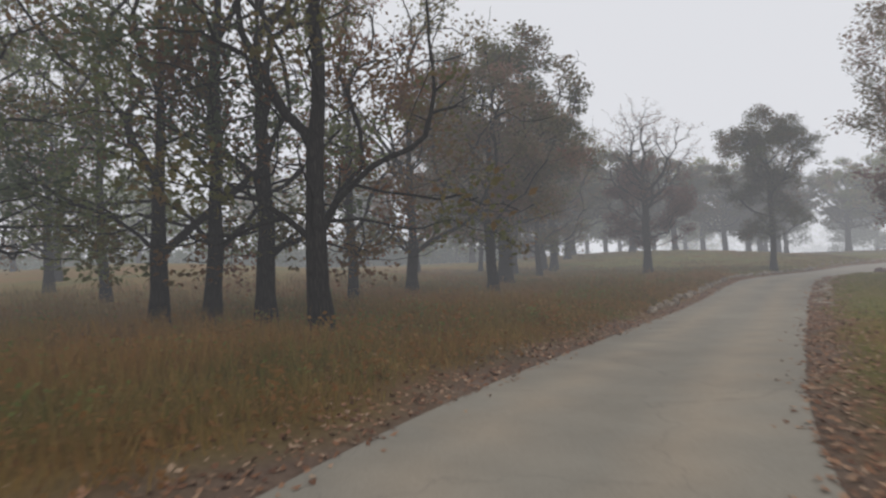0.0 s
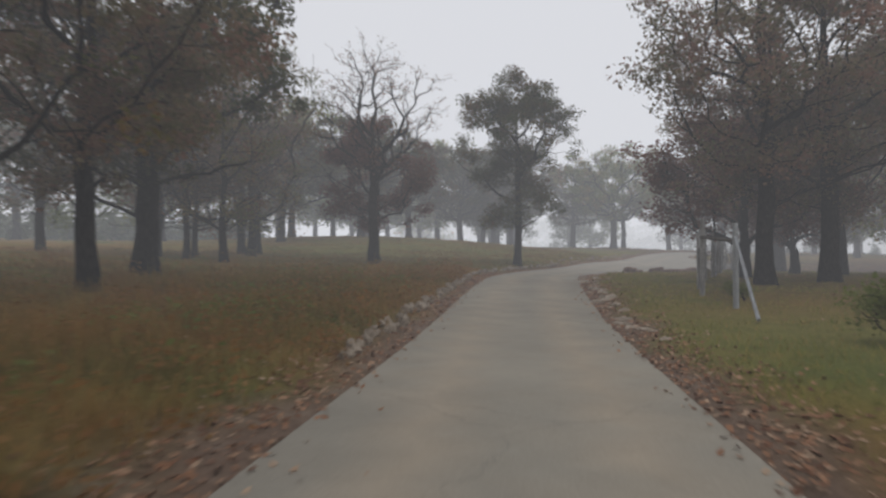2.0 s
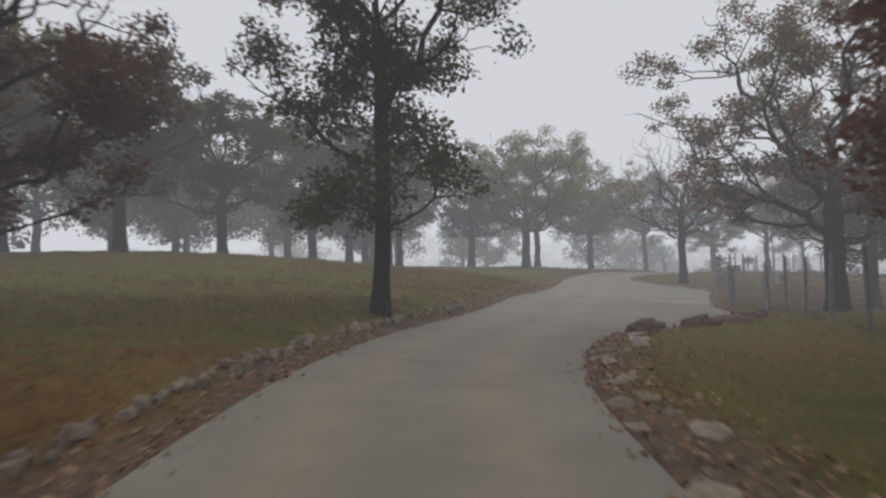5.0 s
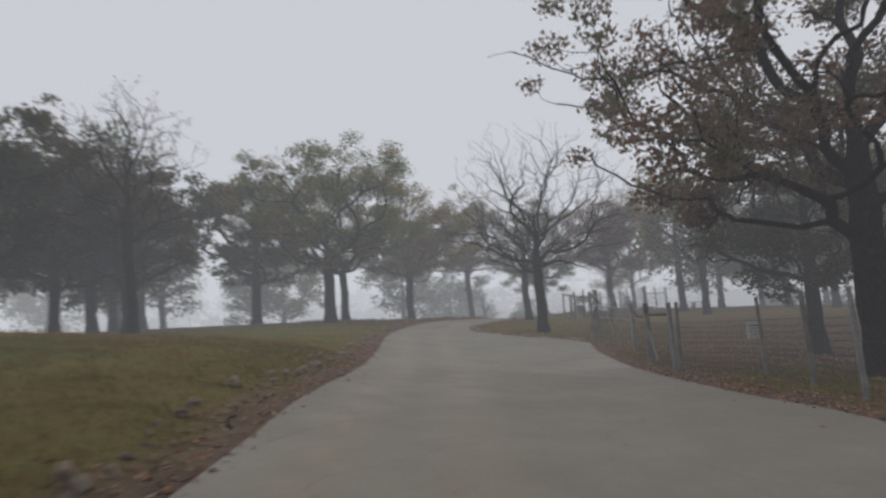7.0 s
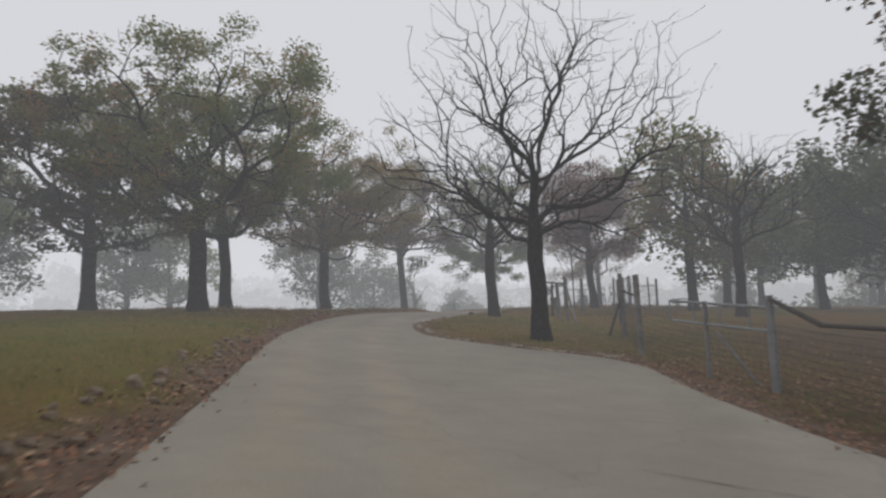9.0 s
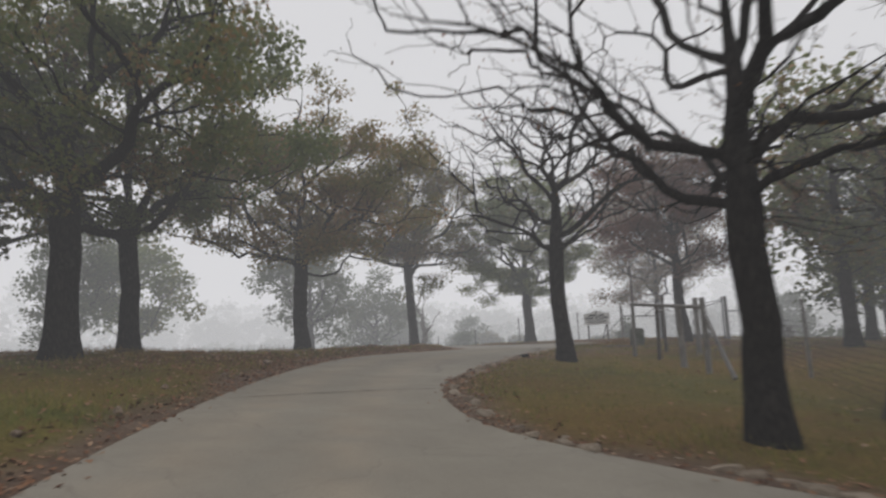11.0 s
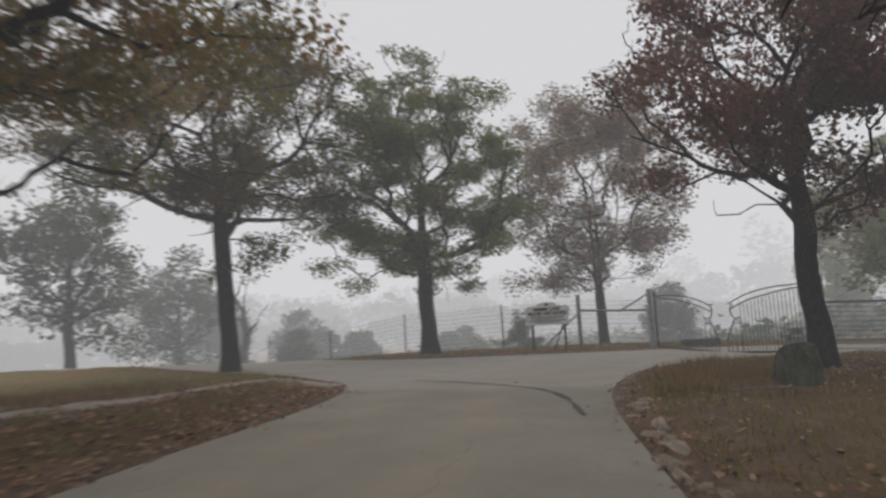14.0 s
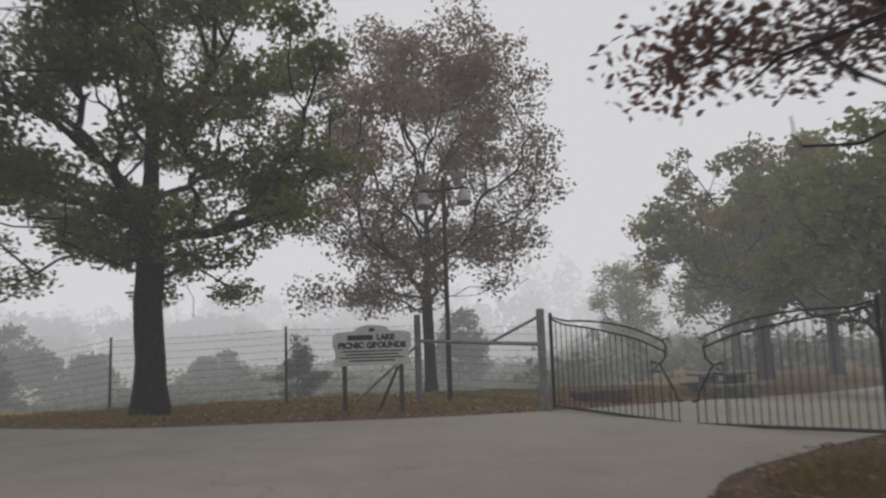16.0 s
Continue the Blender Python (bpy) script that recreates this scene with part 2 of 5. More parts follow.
M_TURF, nt, b = material("short_turf", 0.95, 0.1)
geo = nt.nodes.new("ShaderNodeNewGeometry")
nt.links.new(ramp(nt, geo.outputs["Random Per Island"], [(0.0, (0.15, 0.19, 0.04)), (0.5, (0.25, 0.235, 0.06)), (0.8, (0.34, 0.27, 0.085)), (1.0, (0.40, 0.27, 0.10))]), b.inputs["Base Color"])

M_LITTER, nt, b = material("fallen_oak_leaves", 0.85, 0.15)
geo = nt.nodes.new("ShaderNodeNewGeometry")
nt.links.new(ramp(nt, geo.outputs["Random Per Island"], [(0.0, (0.13, 0.06, 0.035)), (0.4, (0.26, 0.125, 0.065)), (0.75, (0.36, 0.2, 0.115)), (1.0, (0.46, 0.32, 0.21))]), b.inputs["Base Color"])

# ---------------------------------------------------------------- lie of the land
HILL = (2.311, -0.423, 2.316, -0.119, -0.338, -0.019)
KNOLLS = [(5, 12, -0.152), (2, 30, -0.248), (12, 24, -0.483), (14, 42, -0.225), (18, 32, 0.275), (24, 40, -0.537), (25, 60, 0.398), (33, 52, -0.18), (42, 50, -0.626), (44, 62, -0.086), (52, 74, 0.286), (56, 66, -0.415), (62, 71, 0.28), (76, 72, 0.338), (70, 80, -0.393), (25, 75, -0.397), (54, 40, -1.3), (18, 67, 0.8), (-22, 48, 1.2), (-12, 30, 0.35), (-45, 60, 1.5)]


def smoothstep(a, b, x):
    t = np.clip((x - a) / (b - a), 0, 1)
    return t * t * (3 - 2 * t)


def land(x, y):
    """Height of the bare land, for numbers or arrays."""
    x, y = np.asarray(x, float), np.asarray(y, float)
    cx, cy = np.clip(x, -18, 92), np.clip(y, -6, 92)
    u, w = cx / 50 - 0.7, cy / 50 - 1
    z = HILL[0] + HILL[1] * u + HILL[2] * w + HILL[3] * u * u + HILL[4] * u * w + HILL[5] * w * w
    for kx, ky, a in KNOLLS:
        z = z + a * np.exp(-((x - kx) ** 2 + (y - ky) ** 2) / 162.0)
    # the valley behind the fence
    fall = np.maximum(0, 0.8 * (x - 80.5) + 0.6 * (y - 78.5))
    fall = fall * smoothstep(50, 74, y) * (1 - 0.7 * smoothstep(86, 98, y) * (1 - smoothstep(90, 112, x)))
    return z - 7.0 * (1 - np.exp(-fall * 0.02))


def smooth_line(points, step=0.5):
    """A Catmull-Rom line through plan points, resampled."""
    p = np.array(points, float)
    p = np.vstack([2 * p[0] - p[1], p, 2 * p[-1] - p[-2]])
    out = []
    for i in range(1, len(p) - 2):
        n = max(2, int(np.linalg.norm(p[i + 1] - p[i]) / step))
        for t in np.arange(n) / n:
            out.append(0.5 * (2 * p[i] + (p[i + 1] - p[i - 1]) * t + (2 * p[i - 1] - 5 * p[i] + 4 * p[i + 1] - p[i + 2]) * t * t
                              + (3 * p[i] - p[i - 1] - 3 * p[i + 1] + p[i + 2]) * t ** 3))
    out.append(p[-2])
    return np.array(out)


# edges of the paved lane, in the order of the drive
LEFT_EDGE = smooth_line([(-5.5, -12), (-3.0, -1), (-0.8, 5.6), (3.1, 13.3), (6.4, 19.6), (9.7, 25.8), (12.6, 31), (16, 36.6), (19.6, 41), (24.7, 45.5), (28.5, 49.2),
                         (33, 53.2), (38.4, 58.8), (43.6, 64.2), (47.8, 67.8), (52.4, 71), (57, 73.3), (63.2, 74.9), (66.5, 76.6), (69.2, 80), (71.8, 86), (74.5, 96), (77, 112)])
RIGHT_EDGE = smooth_line([(-1.4, -12), (0.6, -1), (2.6, 5), (5.8, 11.4), (9.2, 17.8), (12.7, 24.3), (15.6, 29.4), (19.2, 35), (23.3, 39.1), (26.4, 40.2), (31.5, 42.0),
                          (34.6, 45.1), (39.4, 49.4), (44.6, 53.8), (47.9, 56.6), (48.2, 60.2), (48.9, 63.3), (51.4, 66.0), (54.6, 67.7), (60.2, 69.7), (66, 71.1), (70.6, 70.9), (73.2, 69.0), (76.2, 66.0), (83.5, 58.8), (98, 47)])
FAR_EDGE = smooth_line([(102, 51), (87.0, 62.8), (79.9, 69.6), (77.3, 73.2), (76.2, 77.2), (75.9, 80.6), (77.0, 87), (79.6, 97), (82, 112)])
OUTLINE = np.vstack([LEFT_EDGE, FAR_EDGE[::-1], RIGHT_EDGE[::-1]])


def inside(px, py, poly):
    res = np.zeros(len(px), bool)
    a, b = poly, np.roll(poly, -1, axis=0)
    for (x1, y1), (x2, y2) in zip(a, b):
        if y1 == y2:
            continue
        res ^= ((y1 > py) != (y2 > py)) & (px < (x2 - x1) * (py - y1) / (y2 - y1) + x1)
    return res


def line_distance(px, py, line):
    best = np.full(len(px), 1e9)
    for (x1, y1), (x2, y2) in zip(line[:-1], line[1:]):
        dx, dy = x2 - x1, y2 - y1
        t = np.clip(((px - x1) * dx + (py - y1) * dy) / (dx * dx + dy * dy + 1e-12), 0, 1)
        best = np.minimum(best, (px - x1 - t * dx) ** 2 + (py - y1 - t * dy) ** 2)
    return np.sqrt(best)


def lane_distance(px, py):
    """Metres outside the paved lane (negative on it)."""
    d = line_distance(px, py, np.vstack([OUTLINE, OUTLINE[:1]]))
    return np.where(inside(px, py, OUTLINE), -d, d)


# a flat distance table, read by every thing that needs the lane's edge
TX0, TY0, TSTEP = -60.0, -16.0, 0.4
tgx, tgy = np.meshgrid(np.arange(TX0, 110, TSTEP), np.arange(TY0, 118, TSTEP), indexing="ij")
TABLE = lane_distance(tgx.ravel(), tgy.ravel()).reshape(tgx.shape)
TABLE_LEFT = line_distance(tgx.ravel(), tgy.ravel(), LEFT_EDGE).reshape(tgx.shape)


def table(tab, x, y):
    fx = np.clip((np.asarray(x, float) - TX0) / TSTEP, 0, tab.shape[0] - 1.001)
    fy = np.clip((np.asarray(y, float) - TY0) / TSTEP, 0, tab.shape[1] - 1.001)
    i, j = fx.astype(int), fy.astype(int)
    u, w = fx - i, fy - j
    return tab[i, j] * (1 - u) * (1 - w) + tab[i + 1, j] * u * (1 - w) + tab[i, j + 1] * (1 - u) * w + tab[i + 1, j + 1] * u * w


def soil(x, y):
    """Height of the ground beside the lane, with its banks and small bumps."""
    x, y = np.asarray(x, float), np.asarray(y, float)
    d, dl = table(TABLE, x, y), table(TABLE_LEFT, x, y)
    near_left = dl < d + 0.3
    bank = np.where(near_left, 0.20, 0.07) * smoothstep(0.1, 1.3, d)
    lumps = 0.035 * np.sin(x * 1.7 + 1.3 * np.sin(y * 0.9)) * np.sin(y * 1.9 + 0.7 * np.sin(x * 1.1)) + 0.02 * np.sin(x * 4.3 + y * 1.1) * np.sin(y * 3.7 - x)
    # the brow behind the last two oaks drops away towards the valley
    behind = -0.355 * (x - 59.1) + 0.935 * (y - 78.7)
    brow_fall = smoothstep(50, 57, x) * smoothstep(0.1, 2.2, d) * (0.16 * smoothstep(-4, -1, behind) + 0.05 * np.clip(behind + 1.0, 0, 9))
    return land(x, y) + bank - brow_fall + lumps * smoothstep(0.0, 1.0, d) - 0.12 * (1 - smoothstep(-0.45, 0.02, d))


def at(x, y):
    return float(soil(x, y))


# ground: one sheet out to the horizon
def ground_axis(lo, hi, step):
    mid = np.arange(lo, hi, step)
    out = [hi + 1.5 * step]
    while out[-1] < hi + 900:
        out.append(out[-1] + (out[-1] - hi) * 0.28)
    right = np.array(out)
    left = lo - (right - hi)
    return np.concatenate([left[::-1], mid, right])


gx, gy = ground_axis(-16, 92, 0.58), ground_axis(-5, 92, 0.58)
GX, GY = np.meshgrid(gx, gy, indexing="ij")
GZ = soil(GX.ravel(), GY.ravel())
nx, ny = len(gx), len(gy)
idx = np.arange(nx * ny).reshape(nx, ny)
quads = np.stack([idx[:-1, :-1], idx[1:, :-1], idx[1:, 1:], idx[:-1, 1:]], -1).reshape(-1, 4)

M_GROUND, nt, b = material("autumn_ground", 0.95, 0.1)
v = coords(nt)
att = nt.nodes.new("ShaderNodeAttribute")
att.attribute_name = "verge"
att2 = nt.nodes.new("ShaderNodeAttribute")
att2.attribute_name = "leafy"
n_big, n_mid, n_fine = noise_tex(nt, v, 0.22, 5), noise_tex(nt, v, 1.6, 6, 0.7), noise_tex(nt, v, 14, 6, 0.75)
straw = ramp(nt, n_big, [(0.34, (0.13, 0.148, 0.032)), (0.44, (0.25, 0.19, 0.045)), (0.60, (0.30, 0.17, 0.05))])
# leaf cover; in the grove it also stands in for tree shade
leafy = ramp(nt, n_mid, [(0.3, (0.085, 0.048, 0.026)), (0.7, (0.175, 0.092, 0.042))])
att_l = nt.nodes.new("ShaderNodeAttribute")
att_l.attribute_name = "lush"
straw = mix(nt, att_l.outputs["Fac"], straw, ramp(nt, n_mid, [(0.3, (0.15, 0.17, 0.042)), (0.7, (0.28, 0.255, 0.075))]))
col = mix(nt, att2.outputs["Fac"], straw, leafy)
dirt = ramp(nt, n_mid, [(0.3, (0.17, 0.115, 0.08)), (0.55, (0.25, 0.17, 0.12)), (0.75, (0.33, 0.26, 0.20))])
col = mix(nt, att.outputs["Fac"], col, dirt)
col = mix(nt, 0.75, col, ramp(nt, n_fine, [(0.25, (0.33, 0.33, 0.33)), (0.75, (1.06, 1.06, 1.08))]), "MULTIPLY")
nt.links.new(col, b.inputs["Base Color"])
bump(nt, n_fine, 0.8, 0.05, b)

ground = mesh_from("ground", np.stack([GX.ravel(), GY.ravel(), GZ], -1), 4, quads, M_GROUND, smooth=True)
tagged(ground, "dry brown and olive grass field strewn with leaves", "ground", kind="structure")
gd = table(TABLE, GX.ravel(), GY.ravel())
wobble = 0.35 * np.sin(GX.ravel() * 1.3 + GY.ravel() * 0.4) + 0.25 * np.sin(GY.ravel() * 2.1 - GX.ravel() * 0.7)
# an old gravel track that leaves the junction behind the oaks
SPUR = smooth_line([(67.0, 76.5), (65.3, 77.1), (63.5, 77.9), (61.5, 78.0), (58.5, 77.5), (54.0, 77.0), (48.0, 78.5)])
a1 = ground.data.attributes.new("verge", "FLOAT", "POINT")
a1.data.foreach_set("value", np.maximum(1 - smoothstep(0.2, 0.85, gd + wobble * 0.5), 1.0 * (1 - smoothstep(0.7, 1.3, line_distance(GX.ravel(), GY.ravel(), SPUR) + 0.3 * wobble)) + 0.95 * np.exp(-((GX.ravel() - 61.5) / 5.5) ** 2 - ((GY.ravel() - 69.0) / 1.6) ** 2)).astype(np.float32))
# patches of leaf cover; those behind the fence also stand in for tree shade
leaf_shade_w = np.zeros(nx * ny)
for lx, ly, rad, amt in ((43, 47, 9, 1.0), (47, 45, 11, 1.0), (56, 51, 10, 1.0), (54, 66, 4, 0.5), (64, 64, 4, 0.8), (52, 74, 7, 0.7), (60, 78, 8, 0.8), (69, 67, 6, 0.9), (19, 26, 5, 0.5), (84, 64, 12, 0.9), (50, 53, 6, 0.6), (-4, 12, 8, 0.6)):
    leaf_shade_w = np.maximum(leaf_shade_w, amt * np.exp(-((GX.ravel() - lx) ** 2 + (GY.ravel() - ly) ** 2) / (rad * rad)))
a2 = ground.data.attributes.new("leafy", "FLOAT", "POINT")
a2.data.foreach_set("value", leaf_shade_w.astype(np.float32))

lush_w = np.zeros(nx * ny)
for lx, ly, rad, amt in ((20, 52, 13, 0.75), (33, 62, 8, 0.7), (41, 68, 6, 0.6), (13, 19, 5, 0.8), (18, 28, 6, 0.7), (53, 62, 5, 0.4), (57, 65, 4, 0.3)):
    lush_w = np.maximum(lush_w, amt * np.exp(-((GX.ravel() - lx) ** 2 + (GY.ravel() - ly) ** 2) / (rad * rad)))
a3 = ground.data.attributes.new("lush", "FLOAT", "POINT")
a3.data.foreach_set("value", lush_w.astype(np.float32))

# the lane
from mathutils.geometry import delaunay_2d_cdt

M_LANE, nt, b = material("worn_grey_asphalt", 0.88, 0.25)
v = coords(nt)
n_big, n_mid, n_fine = noise_tex(nt, v, 0.18, 5), noise_tex(nt, v, 1.1, 6, 0.65), noise_tex(nt, v, 60, 4, 0.7)
att = nt.nodes.new("ShaderNodeAttribute")
att.attribute_name = "tracks"
col = ramp(nt, n_big, [(0.32, (0.236, 0.214, 0.174)), (0.68, (0.335, 0.302, 0.242))])
col = mix(nt, att.outputs["Fac"], col, (0.40, 0.325, 0.238))
att3 = nt.nodes.new("ShaderNodeAttribute")
att3.attribute_name = "newer"
col = mix(nt, att3.outputs["Fac"], col, ramp(nt, noise_tex(nt, v, 0.25, 5), [(0.3, (0.365, 0.33, 0.275)), (0.7, (0.455, 0.41, 0.345))]))
col = mix(nt, 0.8, col, ramp(nt, n_mid, [(0.3, (0.90, 0.89, 0.875)), (0.7, (1.08, 1.08, 1.08))]), "MULTIPLY")
col = mix(nt, 0.7, col, ramp(nt, n_fine, [(0.3, (0.75, 0.75, 0.75)), (0.7, (1.2, 1.2, 1.2))]), "MULTIPLY")
vor = node(nt, "ShaderNodeTexVoronoi", Scale=0.33)
vor.feature = "DISTANCE_TO_EDGE"
warp = nt.nodes.new("ShaderNodeVectorMath")
warp.operation = "MULTIPLY_ADD"
nz = node(nt, "ShaderNodeTexNoise", Scale=0.8, Detail=5)
nt.links.new(v, nz.inputs["Vector"])
nt.links.new(nz.outputs["Color"], warp.inputs[0])
warp.inputs[1].default_value = (1.6, 1.6, 0)
nt.links.new(v, warp.inputs[2])
nt.links.new(warp.outputs[0], vor.inputs["Vector"])
crack = ramp(nt, vor.outputs["Distance"], [(0.0, (0.28, 0.28, 0.28)), (0.005, (0, 0, 0))])
col = mix(nt, crack, col, (0.12, 0.115, 0.105))
nt.links.new(col, b.inputs["Base Color"])
bump(nt, n_fine, 0.35, 0.006, b)

ring = [tuple(p) for p in OUTLINE]
px, py = np.meshgrid(np.arange(-8, 100, 0.6), np.arange(-12, 110, 0.6), indexing="ij")
px, py = px.ravel() + 0.07 * np.sin(py.ravel() * 5), py.ravel()
td = table(TABLE, px, py)
keep = td < -0.3
pts = ring + list(zip(px[keep].tolist(), py[keep].tolist()))
n_ring = len(ring)
cdt = delaunay_2d_cdt([Vector(p) for p in pts], [(i, (i + 1) % n_ring) for i in range(n_ring)], [], 1, 1e-4)
road_xy = np.array([tuple(p) for p in cdt[0]])
bm = bmesh.new()
rd = table(TABLE, road_xy[:, 0], road_xy[:, 1])
rz = land(road_xy[:, 0], road_xy[:, 1]) + 0.03 * smoothstep(0, -1.6, rd) * 0
bvs = [bm.verts.new((x, y, z)) for (x, y), z in zip(road_xy, rz)]
for f in cdt[2]:
    bm.faces.new([bvs[i] for i in f])
edge = [e for e in bm.edges if e.is_boundary]
ext = bmesh.ops.extrude_edge_only(bm, edges=edge)
for g in ext["geom"]:
    if isinstance(g, bmesh.types.BMVert):
        g.co.z -= 0.14
bmesh.ops.recalc_face_normals(bm, faces=bm.faces)
road = part("road", bm, M_LANE, smooth=False)
tagged(road, "narrow worn grey asphalt park road with leafy edges", "road", kind="structure")
rxy = np.array([tuple(vt.co) for vt in road.data.vertices])
dl = line_distance(rxy[:, 0], rxy[:, 1], LEFT_EDGE)
trk = np.exp(-((dl - 0.95) / 0.28) ** 2) + np.exp(-((dl - 2.45) / 0.28) ** 2)
at1 = road.data.attributes.new("tracks", "FLOAT", "POINT")
at1.data.foreach_set("value", (0.75 * trk).astype(np.float32))
newer = 0.30 * smoothstep(36, 48, rxy[:, 1]) + 0.55 * smoothstep(-0.15, 0.15, (rxy[:, 0] - 66.0) * 0.80 + (rxy[:, 1] - 72.6) * 0.25 + 0.06 * (rxy[:, 1] - 72.6) ** 2 * (rxy[:, 1] < 72.6)) * (rxy[:, 1] > 50)
at2 = road.data.attributes.new("newer", "FLOAT", "POINT")
at2.data.foreach_set("value", newer.astype(np.float32))


# the old gravel track
M_GRAVEL = simple_material("pale_gravel", (0.30, 0.25, 0.20), (0.48, 0.42, 0.35), 1.2, 0.95, 0.0, 0.8, 0.02)
sp_dir = np.gradient(SPUR, axis=0)
sp_dir /= np.linalg.norm(sp_dir, axis=1)[:, None]
sp_nrm = np.stack([-sp_dir[:, 1], sp_dir[:, 0]], -1)
sp_wid = 0.62 + 0.16 * np.sin(np.arange(len(SPUR)) * 0.9) + 0.1 * np.sin(np.arange(len(SPUR)) * 2.3)
sp_rows = [SPUR + sp_nrm * (sp_wid * f)[:, None] for f in (-1.0, -0.5, 0.0, 0.5, 1.0)]
sp_v = np.vstack([np.column_stack([r_, soil(r_[:, 0], r_[:, 1]) + (0.03 if 0 < k < 4 else -0.03)]) for k, r_ in enumerate(sp_rows)])
sp_n, sp_i = len(SPUR), np.arange(len(SPUR) - 1)
sp_f = np.vstack([np.stack([k * sp_n + sp_i, k * sp_n + sp_i + 1, (k + 1) * sp_n + sp_i + 1, (k + 1) * sp_n + sp_i], -1) for k in range(4)])
tagged(mesh_from("gravel_track", sp_v, 4, sp_f, M_GRAVEL, smooth=True), "pale worn gravel track between leafy mounds", "track", kind="structure")


# ---------------------------------------------------------------- trees
def unit(vv):
    return vv / (np.linalg.norm(vv) + 1e-9)


def grow(rng, height, radius, crown, trunk_top, tips, lean, spread, gaps, column, bend, fork, limbs, layer, steep, tufts, lobe=0.5):
    """The nodes and branches of a tree: trunk, then each tip joined to the nearest fitting node by a bent branch."""
    nt_ = 14
    zs = np.linspace(0, trunk_top, nt_)
    wob = np.cumsum(rng.normal(0, 0.035, (nt_, 2)), axis=0)
    wob -= wob[0] + (wob[-1] - wob[0]) * (np.arange(nt_) / (nt_ - 1))[:, None]
    pos = [np.array([lean[0] * z / trunk_top + w[0], lean[1] * z / trunk_top + w[1], z]) for z, w in zip(zs, wob)]
    par = [-1] + list(range(nt_ - 1))
    direction = [np.array([0, 0, 1.0])] * nt_
    chains = [list(range(nt_))]
    mid = (height + crown) / 2
    half = (height - crown) / 2
    off = rng.uniform(0, 100, 3)
    cand = []
    tries = 0
    while len(cand) < tips and tries < tips * 40:
        tries += 1
        d = unit(rng.normal(size=3))
        lob = 0.78 + lobe * noise.noise(Vector(tuple(d * 1.6 + off)))
        f = rng.uniform(0.18, 1.0) ** 0.45
        taper = 1.0 if d[2] < 0 else spread
        p = np.array([d[0] * radius * lob * f * taper, d[1] * radius * lob * f * taper, mid + d[2] * half * f * min(1.1, lob + 0.15)])
        if column:
            hz = rng.uniform(0, 1) ** 1.15
            rad = radius * (0.55 + 0.75 * noise.noise(Vector((d[0] * 1.3, d[1] * 1.3, hz * 3.5)) + Vector(tuple(off))) + 0.35) * (1.0 - 0.2 * hz) * f
            hd = unit(d[:2])
            p = np.array([hd[0] * rad, hd[1] * rad, crown + (height - crown) * hz])
        if noise.noise(Vector((p[0] * 0.55 + off[0], p[1] * 0.55 + off[1], p[2] * 0.55 * layer + off[2]))) < gaps:
            continue
        p[:2] += np.array(lean) * min(1.2, p[2] / trunk_top)
        cand.append(p)
    base = np.array([lean[0], lean[1], trunk_top * 0.75])
    cand.sort(key=lambda p: np.linalg.norm((p - base) * np.array([1, 1, 0.8])))
    cand += [np.array(p) for p in tufts]
    low = fork or crown * 0.72
    P = np.array(pos)
    D = np.array(direction)
    way = P[:, 2].copy()
    # main limbs: low ones level and crooked, high ones steep
    for li in range(limbs):
        up = (li + 0.4) / limbs
        z_out = low + (trunk_top - low) * up * 0.9
        k = int(np.argmin(np.abs(zs - max(z_out, low + 0.05))))
        az = li * 2.4 + rng.uniform(-0.35, 0.35)
        el = radians(min(72, steep + rng.uniform(4, 18) + 56 * up ** 1.3))
        reach = radius * rng.uniform(0.68, 0.88) * (1 - 0.25 * up) / max(0.55, math.cos(el))
        chain, prev = [k], P[k]
        hd = np.array([math.cos(az) * math.cos(el), math.sin(az) * math.cos(el), math.sin(el)])
        sway = rng.uniform(0, 6, 3)
        for s in range(1, max(4, int(reach / 0.42)) + 1):
            turn = np.array([math.sin(s * 0.75 + sway[0]), math.sin(s * 0.9 + sway[1]), 0.45 * math.sin(s * 0.8 + sway[2]) + 0.2]) * 0.42 + rng.normal(0, 0.16, 3)
            q = prev + unit(hd + turn) * 0.42
            q[2] = min(q[2], height - 0.6)
            P = np.vstack([P, q])
            D = np.vstack([D, unit(q - prev)])
            way = np.append(way, way[chain[-1]] + 0.30)
            par.append(chain[-1])
            chain.append(len(P) - 1)
            prev = q
        chains.append(chain)
    for tip in cand:
        vec = tip - P
        dist = np.linalg.norm(vec, axis=1) + 1e-6
        cosang = (vec * D).sum(1) / dist
        cost = dist * (1.0 + 0.6 * np.clip(0.45 - cosang, 0, 2)) + 0.45 * way + 0.5 * np.clip(P[:, 2] - tip[2], 0, 9)
        cost[P[:, 2] < low] += 50
        k = int(np.argmin(cost))
        L = dist[k]
        n = max(3, int(L / 0.5))
        c1 = P[k] + unit(unit(vec[k]) * 0.8 + D[k] * bend) * L * 0.35
        c2 = tip - unit(unit(vec[k]) + np.array([0, 0, rng.uniform(-0.25, 0.6)])) * L * 0.3
        chain = [k]
        prev = P[k]
        for s in (np.arange(n) + 1) / n:
            q = (1 - s) ** 3 * P[k] + 3 * (1 - s) ** 2 * s * c1 + 3 * (1 - s) * s * s * c2 + s ** 3 * tip
            if s < 1:
                q = q + rng.normal(0, 0.06, 3) * min(1, L)
            P = np.vstack([P, q])
            D = np.vstack([D, unit(q - prev)])
            way = np.append(way, way[chain[-1]] + np.linalg.norm(q - prev))
